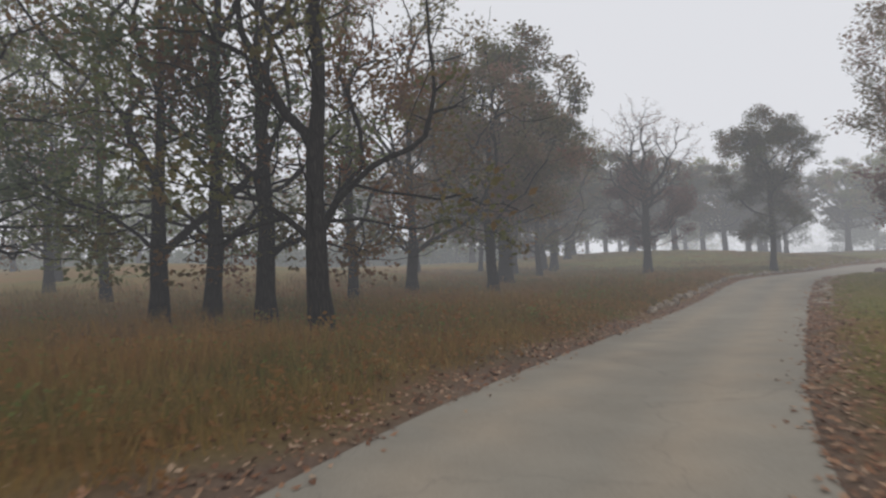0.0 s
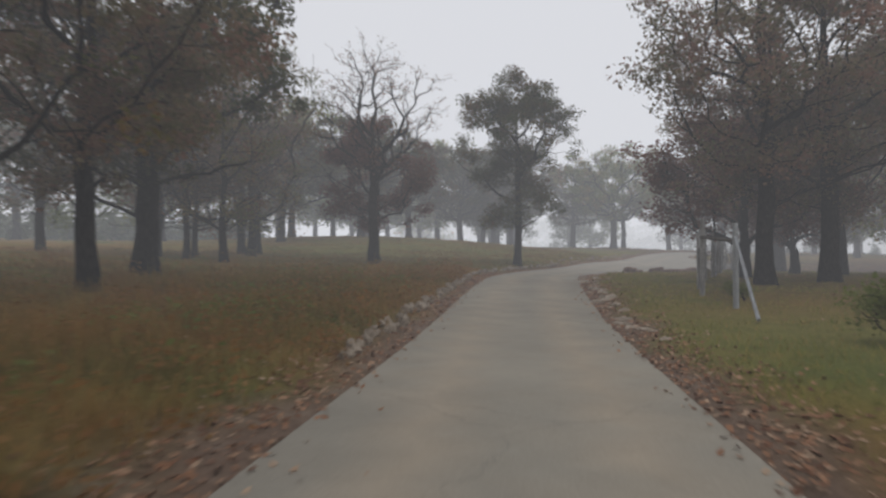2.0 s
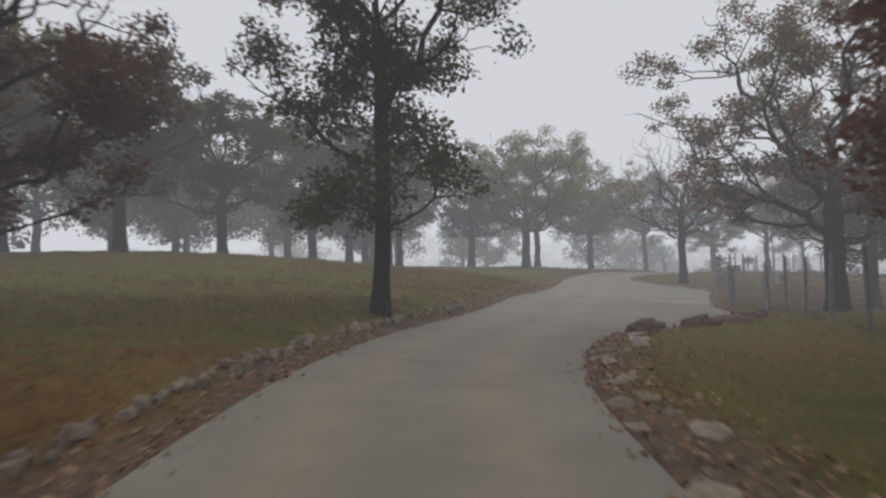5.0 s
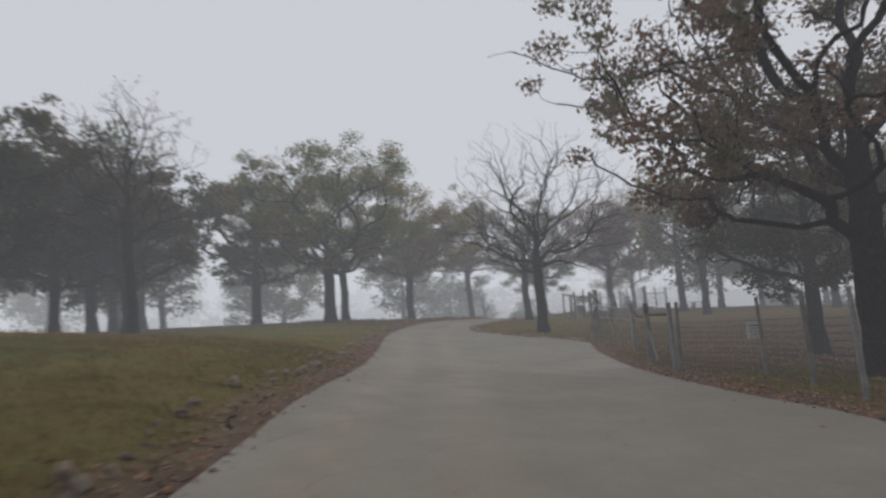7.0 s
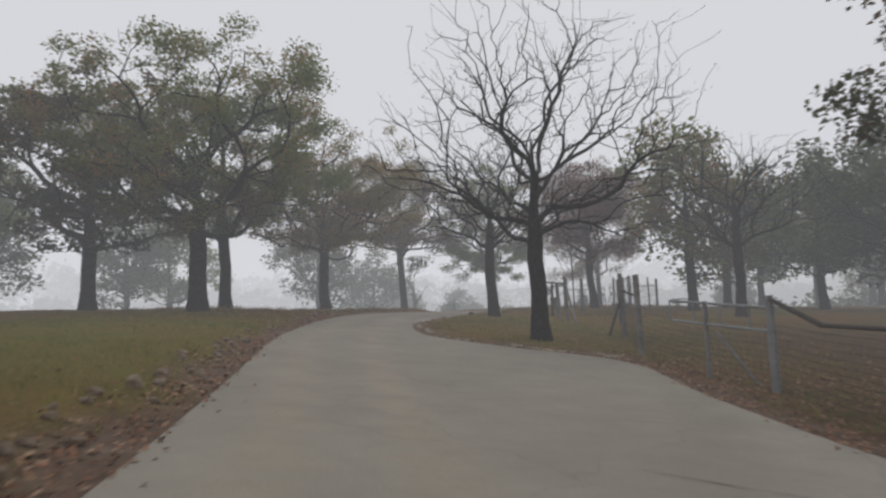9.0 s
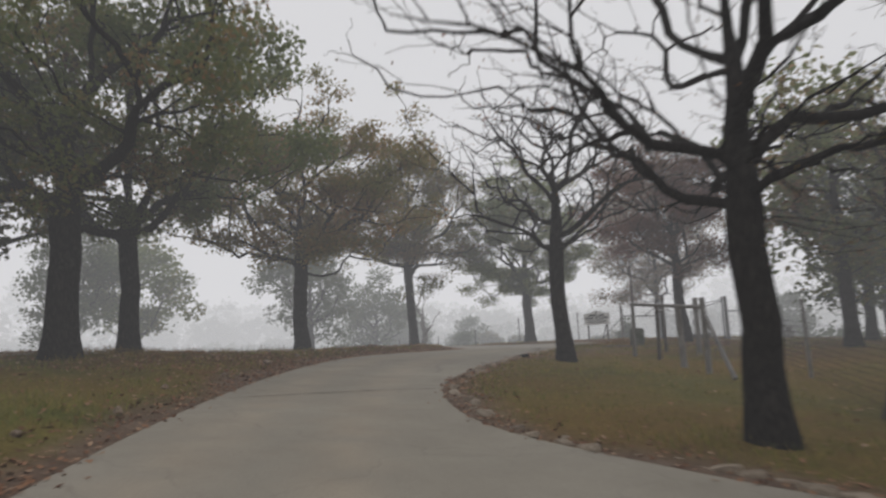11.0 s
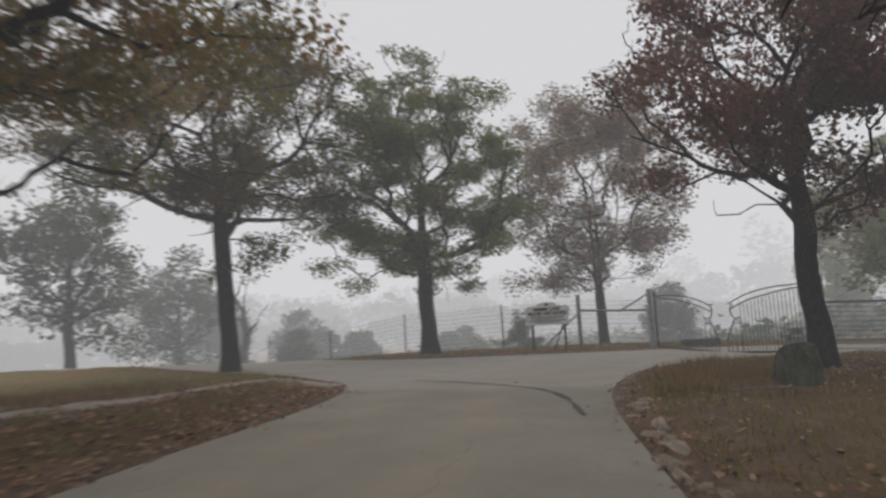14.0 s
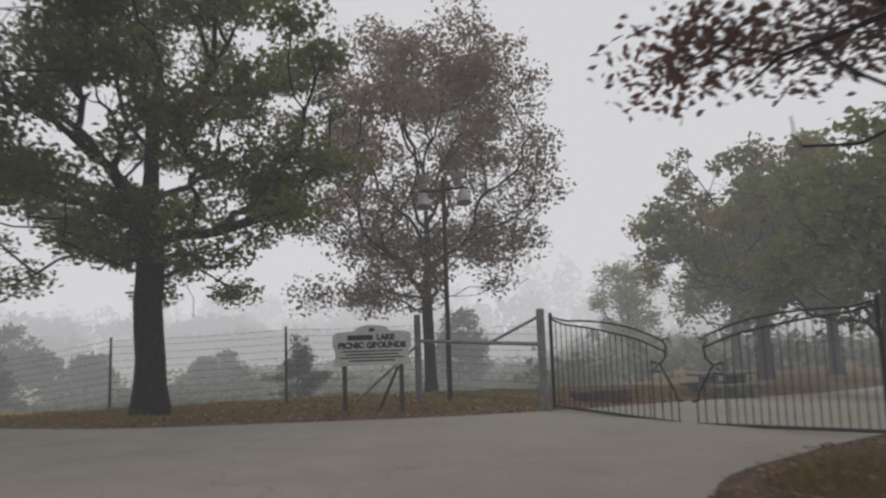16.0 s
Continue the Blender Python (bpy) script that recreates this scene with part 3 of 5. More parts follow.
            par.append(chain[-1])
            chain.append(len(P) - 1)
            prev = q
        chains.append(chain)
    return P, np.array(par), chains, np.array(cand)


def tree_wood(P, par, chains, r0, twig, limbs=0, flare=1.6):
    n = len(P)
    acc = np.zeros(n)
    ends = [c[-1] for c in chains]
    acc[ends] = twig ** 2.15
    for i in range(n - 1, 0, -1):
        acc[par[i]] += acc[i] * 1.004
    rad = acc ** (1 / 2.15)
    rad = twig + (rad - twig) * (r0 - twig) / max(rad[0] - twig, 1e-6)
    # which main limb each piece of wood belongs to (0: the trunk)
    owner = np.zeros(n, int)
    for li, chain in enumerate(chains[1:limbs + 1]):
        owner[chain[1:]] = li + 1
    for i in range(1, n):
        if owner[i] == 0:
            owner[i] = owner[par[i]]
    bags = {}
    for ci, chain in enumerate(chains):
        V, F = bags.setdefault(int(owner[chain[-1]]), ([], []))
        count = sum(len(a) for a in V)
        pts, rr = P[chain], rad[chain].copy()
        if ci:
            rr[0] = min(rr[0], rr[1] * 1.35)
        else:
            rr = rr * (1 + (flare - 1) * np.exp(-pts[:, 2] / 0.35))
            pts = pts.copy()
            pts[0, 2] -= 0.25
        m = rr.max()
        sides = 10 if m > 0.12 else 6 if m > 0.045 else 4 if m > 0.02 else 3
        tang = np.gradient(pts, axis=0)
        tang /= np.linalg.norm(tang, axis=1)[:, None] + 1e-9
        u = np.cross(tang, np.array([0.31, 0.77, 0.21]))
        u /= np.linalg.norm(u, axis=1)[:, None] + 1e-9
        w = np.cross(tang, u)
        ang = np.arange(sides) * 2 * math.pi / sides
        ringp = pts[:, None, :] + rr[:, None, None] * (u[:, None, :] * np.cos(ang)[None, :, None] + w[:, None, :] * np.sin(ang)[None, :, None])
        V.append(ringp.reshape(-1, 3))
        k = len(pts)
        ii = count + np.arange(k * sides).reshape(k, sides)
        nxt = np.roll(ii, -1, axis=1)
        F.append(np.stack([ii[:-1], nxt[:-1], nxt[1:], ii[1:]], -1).reshape(-1, 4))
    return [("limb" if key else "trunk", np.vstack(V), np.vstack(F)) for key, (V, F) in sorted(bags.items())]


def leaf_quads(rng, centres, size, flat=0.6):
    """Diamond leaves at the given places, turned at random."""
    n = len(centres)
    ax = rng.normal(size=(n, 3))
    ax[:, 2] *= 0.6
    ax /= np.linalg.norm(ax, axis=1)[:, None]
    nb = rng.normal(size=(n, 3)) * flat
    nb[:, 2] += 0.7
    sd = np.cross(ax, nb)
    sd /= np.linalg.norm(sd, axis=1)[:, None] + 1e-9
    s = size * rng.uniform(0.65, 1.35, (n, 1))
    up = np.cross(sd, ax) * s * 0.12
    V = np.stack([centres - ax * s * 0.5, centres + sd * s * 0.3 + up, centres + ax * s * 0.5, centres - sd * s * 0.3 + up], 1).reshape(-1, 3)
    return V, np.arange(4 * n).reshape(-1, 4)


def make_tree(name, label, seed, height, radius, crown, r0, leaf, tips=120, per_tip=80, size=0.15, lean=(0, 0), spread=0.95, gaps=-0.22,
              trunk_share=0.6, clump=0.55, bark=None, twig=0.010, category="tree", column=False, bend=0.45, fork=0.0, limbs=0, layer=1.0, share=0.55, steep=0.0, tufts=(), lobe=0.5):
    rng = np.random.default_rng(seed)
    trunk_top = crown + (height - crown) * trunk_share
    P, par, chains, cand = grow(rng, height, radius, crown, trunk_top, tips, lean, spread, gaps, column, bend, fork, limbs, layer, steep, tufts, lobe)
    root = new(name)
    root.empty_display_size = 0.5
    for wood_part, V, F in tree_wood(P, par, chains, r0, twig, limbs):
        mesh_from(wood_part, V, 4, F, bark or M_BARK, root, smooth=True)
    if leaf is not None and per_tip:
        ends = np.array([P[c[-1]] for c in chains[1 + limbs:] + chains[1:1 + limbs]])
        near = np.array([P[c[-2]] for c in chains[1 + limbs:] + chains[1:1 + limbs]])
        count = len(ends) - limbs
        # leaves gather in flat pads at some of the twig ends, with sky between
        full = per_tip > 10
        bearing = rng.permutation(count)[:max(8, int(count * share * (0.62 if full else 1.0)))]
        bearing = np.concatenate([bearing[bearing < count - len(tufts)], np.arange(count - len(tufts), len(ends) if full else count)])
        pad = clump * (1.45 if full else 0.5) * rng.uniform(0.5, 1.3, len(bearing))
        which = rng.choice(len(bearing), tips * per_tip, p=pad ** 2 / (pad ** 2).sum())
        t = rng.uniform(0, 1, (len(which), 1)) ** 2
        off = rng.normal(size=(len(which), 3))
        off *= (rng.uniform(0, 1, len(which)) ** 0.55 / (np.linalg.norm(off, axis=1) + 1e-9))[:, None]
        off *= np.array([1, 1, 0.72 / layer ** 0.35]) * pad[which][:, None]
        C = ends[bearing[which]] * (1 - t) + near[bearing[which]] * t + off
        LV, LF = leaf_quads(rng, C, size * (1.45 if full else 1.0))
        mesh_from("crown", LV, 4, LF, leaf, root)
    return tagged(root, label, category)


def plant(ob, x, y, turn=0.0, scale=1.0, sink=0.0):
    ob.matrix_basis = Matrix.Translation((x, y, at(x, y) - sink)) @ pose(0, 0, 0, 0, 0, turn) @ Matrix.Scale(scale, 4)
    return ob


def plant_copy(ob, x, y, turn=0.0, scale=1.0, label=""):
    k = scale / ob.scale[0]
    c = copy_thing(ob, Matrix.Translation((x, y, at(x, y))) @ pose(0, 0, 0, 0, 0, turn) @ Matrix.Scale(k, 4))
    if label:
        c["label"] = label
    return c


GROVE = "oaks of the foggy park"
OLIVE, RUSSET, RED, MIXED = "oak with olive autumn leaves and dark furrowed bark", "oak with russet and olive leaves beside the field", "oak with wine-red leaves and low limbs", "oak with olive and rust-brown leaves"
# tall slender oaks at the head of the field
slim_a = plant(make_tree("oak_tree", "slender dark-barked oak with olive and russet leaves", 11, 11.5, 4.3, 1.5, 0.17, M_LEAF_GREY, 150, 40, 0.10, gaps=0.1, trunk_share=0.8, column=True, limbs=5, steep=26, clump=0.62, share=0.6), -5.75, 14.2)
slim_b = plant(make_tree("oak_tree", "slender forked oak with thin olive leaves", 12, 12.0, 4.1, 1.7, 0.16, M_LEAF_GREEN, 150, 40, 0.10, gaps=0.1, trunk_share=0.8, column=True, limbs=5, steep=26, clump=0.62, share=0.5, lean=(0.3, 0.2)), -4.76, 14.4)
slim_c = plant(make_tree("oak_tree", "slender oak with russet leaves low on the trunk", 13, 10.5, 4.0, 1.2, 0.18, M_LEAF_RUST, 150, 40, 0.10, gaps=0.1, trunk_share=0.8, column=True, limbs=5, steep=26, clump=0.62, share=0.5), -3.58, 14.15)
slim_d = plant(make_tree("oak_tree", "tall dark oak with sparse rusty leaves", 14, 13.0, 4.4, 1.5, 0.19, M_LEAF_UMBER, 150, 40, 0.10, gaps=0.1, trunk_share=0.8, column=True, limbs=5, steep=26, clump=0.62, share=0.5), -2.15, 12.5)
slim_e = plant(make_tree("oak_tree", "thin dark oak with sparse russet and olive leaves", 15, 10.5, 3.5, 1.6, 0.14, M_LEAF_RUST, 130, 48, 0.10, gaps=0.1, trunk_share=0.8, column=True, limbs=5, steep=26, clump=0.62, share=0.5), -2.65, 20.9)
slim_f = plant(make_tree("oak_tree", "dark oak with open limbs and sparse rusty leaves", 16, 11.5, 4.4, 1.7, 0.19, M_LEAF_UMBER, 150, 40, 0.10, gaps=0.1, trunk_share=0.8, column=True, limbs=5, steep=26, clump=0.62, share=0.5), -1.08, 24.6)
oak_g = plant(make_tree("oak_tree", "broad oak with olive and wine-red leaves", 17, 10.0, 4.4, 1.5, 0.20, M_LEAF_WINE, 220, 75, 0.105, gaps=-0.12), 1.95, 26.9)
oak_h = plant(make_tree("oak_tree", "large oak with dense olive-brown crown", 18, 12.0, 5.6, 1.6, 0.32, M_LEAF_DARK, 320, 105, 0.11, gaps=-0.06), 2.9, 32.2)
copies = [(slim_a, -12.5, 17.5, 80, 0.95), (slim_b, -10.0, 21.0, 200, 0.9), (slim_c, -14.5, 26.0, 140, 0.95), (slim_d, -18.2, 33.5, 30, 0.9), (slim_a, -24.0, 44.0, 250, 1.0),
          (slim_c, -34.0, 56.0, 300, 1.0), (slim_e, 4.2, 41.5, 60, 0.9), (slim_f, 5.6, 40.0, 150, 0.8), (slim_e, 4.6, 43.2, 270, 0.85), (slim_b, 2.6, 46.2, 20, 0.85),
          (slim_f, 7.2, 45.4, 310, 0.9), (slim_c, 7.8, 47.6, 100, 0.85), (slim_d, -9.0, 12.5, 170, 0.85), (slim_b, -12.0, 13.0, 100, 1.0), (oak_g, 3.0, 42.4, 120, 0.95), (oak_g, 7.0, 47.4, 260, 0.95), (oak_g, -1.5, 44.0, 20, 0.9)]
for src, x, y, turn, sc in copies:
    plant_copy(src, x, y, turn, sc)

# beyond the first bend
red_i = plant(make_tree("oak_tree", "small oak with wine-red leaves at the field's edge", 21, 7.6, 3.5, 1.4, 0.17, M_LEAF_RED, 220, 80, 0.10, gaps=-0.05, clump=0.45), 13.0, 43.6)
open_j = plant(make_tree("oak_tree", "nearly leafless oak with a twiggy crown", 22, 10.6, 3.9, 3.2, 0.20, M_LEAF_RUST, 520, 7, 0.085, gaps=-0.2, trunk_share=0.5, spread=1.0, limbs=9, steep=10, bend=0.4, fork=2.6, twig=0.007, share=1.0), 12.2, 41.4)
plant_copy(open_j, 34.8, 70.5, 75, 1.06)
low_tufts = [(2.1 * math.cos(k * 2.4) * math.sqrt((k + 1) / 52), 2.1 * math.sin(k * 2.4) * math.sqrt((k + 1) / 52), 2.0 + 3.0 * ((k * 0.37) % 1)) for k in range(52)]
lane_oak = plant(make_tree("oak_tree", "upright oak with dark clumped leaves beside the lane", 23, 10.0, 4.0, 4.3, 0.18, M_LEAF_DARK, 270, 125, 0.09, gaps=0.0, trunk_share=0.75, clump=0.4, limbs=7, steep=8, share=1.2, fork=1.9, tufts=low_tufts), 20.45, 43.2)
fence_i = plant(make_tree("oak_tree", "tall oak with faded wine-brown leaves behind the fence", 24, 13.0, 5.0, 1.9, 0.25, M_LEAF_WINE, 300, 82, 0.10, gaps=-0.05, share=0.8), 20.3, 26.7)
fence_j = plant(make_tree("oak_tree", "low-limbed oak with wine-red leaves behind the fence", 25, 6.6, 4.4, 1.3, 0.20, M_LEAF_RED, 230, 95, 0.105, gaps=-0.05, share=0.85), 22.9, 30.2)
fence_k = plant(make_tree("oak_tree", "dark oak with olive and brown leaves behind the fence", 26, 13.0, 4.8, 2.0, 0.26, M_LEAF_WINE, 270, 78, 0.10, gaps=-0.04, share=0.75), 22.6, 26.4)
for src, x, y, turn, sc in ((fence_i, 27.5, 30.0, 140, 0.8), (fence_k, 29.5, 25.0, 250, 0.95), (fence_j, 29.5, 34.0, 70, 0.9)):
    plant_copy(src, x, y, turn, sc)
big_oak = plant(make_tree("oak_tree", "spreading oak with twisted limbs and brown clinging leaves", 27, 13.0, 8.4, 2.2, 0.36, M_LEAF_WINE, 620, 62, 0.096, gaps=-0.12, clump=0.44, share=0.66, spread=1.0, trunk_share=0.4, bend=0.15, fork=2.4, limbs=9, layer=1.8), 38.9, 43.65)
# darkest leaf tone puts this crown's backlit look into its colour
plant(make_tree("oak_tree", "dark oak with olive and rusty leaves behind the fence", 28, 9.6, 5.2, 1.9, 0.26, M_LEAF_DARK, 260, 85, 0.12, gaps=-0.1, fork=1.9, limbs=7, layer=1.4, share=0.75), 49.1, 47.75)

# the hilltop
top_a = plant(make_tree("oak_tree", "large oak with dense olive crown on the hilltop", 31, 11.2, 7.8, 2.8, 0.34, M_LEAF_MIXED, 380, 90, 0.10, gaps=-0.14, trunk_share=0.45, bend=0.25, fork=2.9, spread=1.0, limbs=9, layer=1.6, share=0.75, lobe=0.25), 48.4, 74.6)
plant(make_tree("oak_tree", "oak with olive crown and a straight dark trunk", 32, 10.8, 7.0, 2.8, 0.25, M_LEAF_GREEN, 280, 72, 0.115, gaps=-0.15, share=0.75, lobe=0.25), 51.0, 76.4)
top_c = plant(make_tree("oak_tree", "oak with spreading olive and rust-brown crown", 33, 10.2, 7.2, 2.9, 0.28, M_LEAF_BROWN, 460, 92, 0.098, gaps=-0.02, spread=1.0, trunk_share=0.45, bend=0.2, fork=2.7, limbs=9, layer=1.8, share=0.8), 59.1, 78.7)
plant(make_tree("oak_tree", "oak with olive-brown crown and a leafy tuft low on its trunk", 34, 11.2, 6.4, 4.0, 0.25, M_LEAF_UMBER, 400, 105, 0.094, gaps=-0.02, lean=(-0.3, 0.2), limbs=9, layer=1.5, fork=3.9, share=0.75, spread=1.0, trunk_share=0.5, tufts=((0.5, -1.0, 3.5), (0.3, -0.5, 3.1), (0.6, -1.5, 3.8), (-0.2, 0.5, 3.0), (0.2, -0.8, 4.0))), 71.2, 83.3)
junction_oak = plant(make_tree("oak_tree", "broad green oak with layered limbs beside the fence", 35, 11.0, 5.6, 1.9, 0.28, M_LEAF_GREEN, 500, 110, 0.088, gaps=0.08, clump=0.44, share=0.68, trunk_share=0.55, bend=0.15, fork=2.5, spread=1.0, limbs=13, layer=1.9), 77.6, 79.6)
plant(make_tree("oak_tree", "rounded tree with thin reddish-brown leaves behind the fence", 36, 13.0, 6.3, 2.0, 0.18, M_LEAF_WINE_PALE, 460, 90, 0.10, gaps=-0.04, clump=0.58, trunk_share=0.55, limbs=8, steep=25, share=0.75, lobe=0.3, fork=2.3, bark=M_BARK), 86.4, 74.95)
bare_a = plant(make_tree("bare_tree", "leafless oak with a dark trunk and crooked limbs", 37, 10.0, 6.4, 2.1, 0.235, M_LEAF_RUST, 1300, 1, 0.055, gaps=-0.2, trunk_share=0.5, spread=1.0, twig=0.0055, bend=0.45, fork=2.7, limbs=11, layer=1.0), 49.95, 60.02)
bare_b = plant(make_tree("bare_tree", "leafless oak with fine tangled twigs", 38, 8.4, 4.3, 2.7, 0.21, M_LEAF_RUST, 1000, 1, 0.055, gaps=-0.25, trunk_share=0.5, spread=1.0, twig=0.007, bend=0.45, fork=2.8, limbs=10, layer=1.0), 58.15, 66.98)
plant_copy(bare_b, 64.4, 58.2, 130, 1.0)
gate_oak = plant(make_tree("oak_tree", "leaning oak with wine-red leaves beside the gate", 39, 8.6, 4.5, 2.5, 0.21, M_LEAF_RED, 300, 90, 0.088, gaps=0.06, lean=(-0.15, 0.1), trunk_share=0.5, bend=0.25, fork=2.3, limbs=8, layer=1.6), 69.85, 67.72)

behind_gate = plant(make_tree("oak_tree", "broad oak with olive-brown crown behind the gate", 40, 10.8, 7.2, 2.9, 0.30, M_LEAF_MIXED, 330, 52, 0.215, gaps=-0.1, spread=1.0, trunk_share=0.5, fork=2.8, limbs=8, clump=0.7), 98, 60.6)
plant_copy(behind_gate, 100.5, 56.4, 140, 0.92)

brow = plant(make_tree("oak_tree", "rounded oak with a full dark olive crown on the brow", 44, 10.6, 6.8, 2.4, 0.30, M_LEAF_DARK, 230, 56, 0.175, gaps=-0.2, trunk_share=0.5, spread=1.0, fork=2.4, limbs=8, layer=1.5, share=0.85, lobe=0.25), 46.9, 80.4)

# woods in the fog
grey_a = plant(make_tree("oak_tree", "oak with grey-green crown fading into the fog", 41, 11.5, 5.2, 1.7, 0.28, M_LEAF_GREY, 130, 50, 0.235, gaps=-0.26, clump=0.95, share=1.0), 36.4, 79.5)
grey_b = plant(make_tree("oak_tree", "broad oak with olive crown fading into the fog", 42, 10.0, 5.6, 1.7, 0.28, M_LEAF_GREEN, 110, 46, 0.27, gaps=-0.26, clump=0.95, share=1.0), 44.0, 91.0)
grey_c = plant(make_tree("oak_tree", "tall oak with brownish crown fading into the fog", 43, 13.0, 5.0, 1.7, 0.30, M_LEAF_MIXED, 110, 46, 0.27, gaps=-0.26, clump=0.95, share=1.0, trunk_share=0.75), 31.6, 84.0)
for i, (src, x, y, sc) in enumerate((
        (grey_a, 22.7, 82, 1.0), (grey_b, 24.5, 88, 0.95), (grey_b, 29, 95, 1.0), (grey_c, 47, 103, 1.0), (grey_a, 51, 103, 1.05),
        (grey_b, 18, 76, 0.9), (grey_a, 14, 84, 1.0), (grey_c, 10, 78, 0.9), (grey_b, 2, 82, 1.0), (grey_a, -8, 76, 1.0), (grey_c, -20, 80, 1.0), (grey_b, -30, 70, 1.0),
        (brow, 17, 62, 0.9), (grey_c, 12.5, 66, 0.9), (brow, 10.5, 58, 0.85), (grey_b, 3, 66, 1.0), (brow, 22.5, 67, 0.85), (brow, 29.5, 72.5, 0.95), (brow, 37.2, 77, 0.9), (brow, 33.3, 75.5, 0.85), (grey_a, 40, 86, 0.95), (grey_b, 35, 100, 1.0), (grey_a, 43, 98, 1.0), (grey_a, 26, 101, 1.0), (grey_b, 20, 95, 1.0), (grey_a, 66.0, 112.5, 1.0), (grey_b, 72.5, 116.0, 1.15), (grey_a, 85.0, 107.2, 1.15), (grey_a, 104.3, 117.0, 1.15), (grey_c, 68.6, 192.4, 2.00), (grey_b, 110, 58, 1.0), (grey_c, 130, 61, 0.85), (grey_a, 92, 51, 0.95),
        (grey_c, 68.5, 61.6, 0.8), (grey_a, 75.5, 61.8, 0.8), (grey_b, 84.5, 62, 0.8), (grey_b, 74, 56.5, 0.8), (grey_a, 72, 53, 0.85), (grey_c, 78, 50, 0.9), (grey_b, 66, 48, 0.9), (grey_a, 60, 43, 0.9),
        (grey_b, 55, 36, 0.95), (grey_c, 50, 30, 0.9), (grey_a, 44, 24, 0.95), (grey_b, 38, 17, 0.9), (grey_c, 36, 33, 0.85), (grey_a, 88, 45, 0.9))):
    plant_copy(src, x, y, (i * 77) % 360, sc)

# ---------------------------------------------------------------- low scrub and snags in the valley
def shrub(name, label, seed, height, radius, leaf, tips=70, per_tip=50, size=0.19):
    return make_tree(name, label, seed, height, radius, 0.15, 0.06, leaf, tips, per_tip, size, gaps=-0.3, trunk_share=0.5, clump=0.45, category="shrub", spread=0.8)


scrub_a = plant(shrub("shrub", "rounded grey-green shrub in the foggy valley", 51, 3.6, 2.0, M_LEAF_GREY, 80, 60, 0.13), 133.9, 77.0, 0, 2.3)
scrub_b = plant(shrub("shrub", "low brownish scrub in the foggy valley", 52, 2.4, 2.6, M_SHRUB), 151.7, 108.9, 0, 2.3)
for src, x, y, sc, turn in ((scrub_a, 144.5, 132.1, 2.9, 80), (scrub_a, 137.5, 140.6, 3.8, 200), (scrub_b, 157.8, 57.1, 2.2, 40), (scrub_b, 144.1, 123.9, 3.0, 150), (scrub_a, 111.0, 109.1, 1.6, 20)):
    plant_copy(src, x, y, turn, sc)
plant(make_tree("juniper", "small conical grey-green juniper behind the wire fence", 55, 3.3, 1.75, 0.15, 0.07, M_LEAF_GREY, 130, 60, 0.075, gaps=-0.5, trunk_share=0.85, clump=0.22, spread=0.5, category="tree", share=1.0), 99.4, 83.0, 0, 1.1)
weed = plant(shrub("shrub", "small yellow-green weed bush by the fence", 53, 1.4, 0.8, M_WEED, 45, 30, 0.08), 13.0, 17.3, 0, 0.75)
for x, y, sc in ((13.9, 17.0, 0.5), (16.2, 23.4, 0.32), (17.0, 24.6, 0.28)):
    plant_copy(weed, x, y, x * 70, sc)
plant(make_tree("dead_tree", "pale dead snag with broken limbs in the fog", 54, 6.5, 2.6, 1.5, 0.22, None, 14, 0, gaps=-0.3, trunk_share=0.5, bark=M_BARK_PALE, twig=0.03, category="tree"), 92.5, 100.0, 0, 1.2)


# the wooded valley below the fence: one uneven sheet of low crowns
rng = np.random.default_rng(71)
n = 5200
x, y = rng.uniform(84, 215, n), rng.uniform(25, 215, n)
fall = 0.8 * (x - 80.5) + 0.6 * (y - 78.5)
ok = ((fall > 38) & (fall < 140) & (y > 70 - 0.12 * (x - 84)) & (y < 122)) | ((x > 107) & (x < 170) & (y <= 72))
x, y, fall = x[ok], y[ok], fall[ok]
hgt = (1.0 + 0.9 * np.sin(x * 0.13 + 1.4 * np.sin(y * 0.09)) * np.sin(y * 0.11 + 1.0)) * rng.uniform(0.7, 1.2, len(x)) + 1.1 + 1.4 * smoothstep(30, 90, fall)
m = 17
p = rng.normal(size=(len(x), m, 3))
p *= (rng.uniform(0.3, 1, (len(x), m)) / np.linalg.norm(p, axis=2))[:, :, None] * np.array([1.7, 1.7, 0.6])
p[:, :, 2] = np.abs(p[:, :, 2]) / 0.6 * hgt[:, None]
C = (p + np.stack([x, y, soil(x, y)], -1)[:, None, :]).reshape(-1, 3)
LV, LF = leaf_quads(rng, C, 0.75, 1.2)
tagged(mesh_from("valley_scrub", LV, 4, LF, M_LEAF_GREY), "grey-green scrub filling the foggy valley below the fence", "scrub", kind="stuff")


# the edge of the wood behind the field
rng = np.random.default_rng(72)
n = 1000
x, y = rng.uniform(-95, 12, n), rng.uniform(74, 112, n)
y = y + np.where(x < -30, 0.35 * (x + 30), 0)
hgt = rng.uniform(2.2, 4.6, n)
p = rng.normal(size=(n, 22, 3))
p *= (rng.uniform(0.3, 1, (n, 22)) / np.linalg.norm(p, axis=2))[:, :, None] * np.array([2.0, 2.0, 1.0])
p[:, :, 2] = np.abs(p[:, :, 2]) * hgt[:, None]
LV, LF = leaf_quads(rng, (p + np.stack([x, y, soil(x, y)], -1)[:, None, :]).reshape(-1, 3), 0.8, 1.2)
tagged(mesh_from("wood_edge", LV, 4, LF, M_LEAF_GREY), "grey-green undergrowth at the edge of the foggy wood", "scrub", kind="stuff")


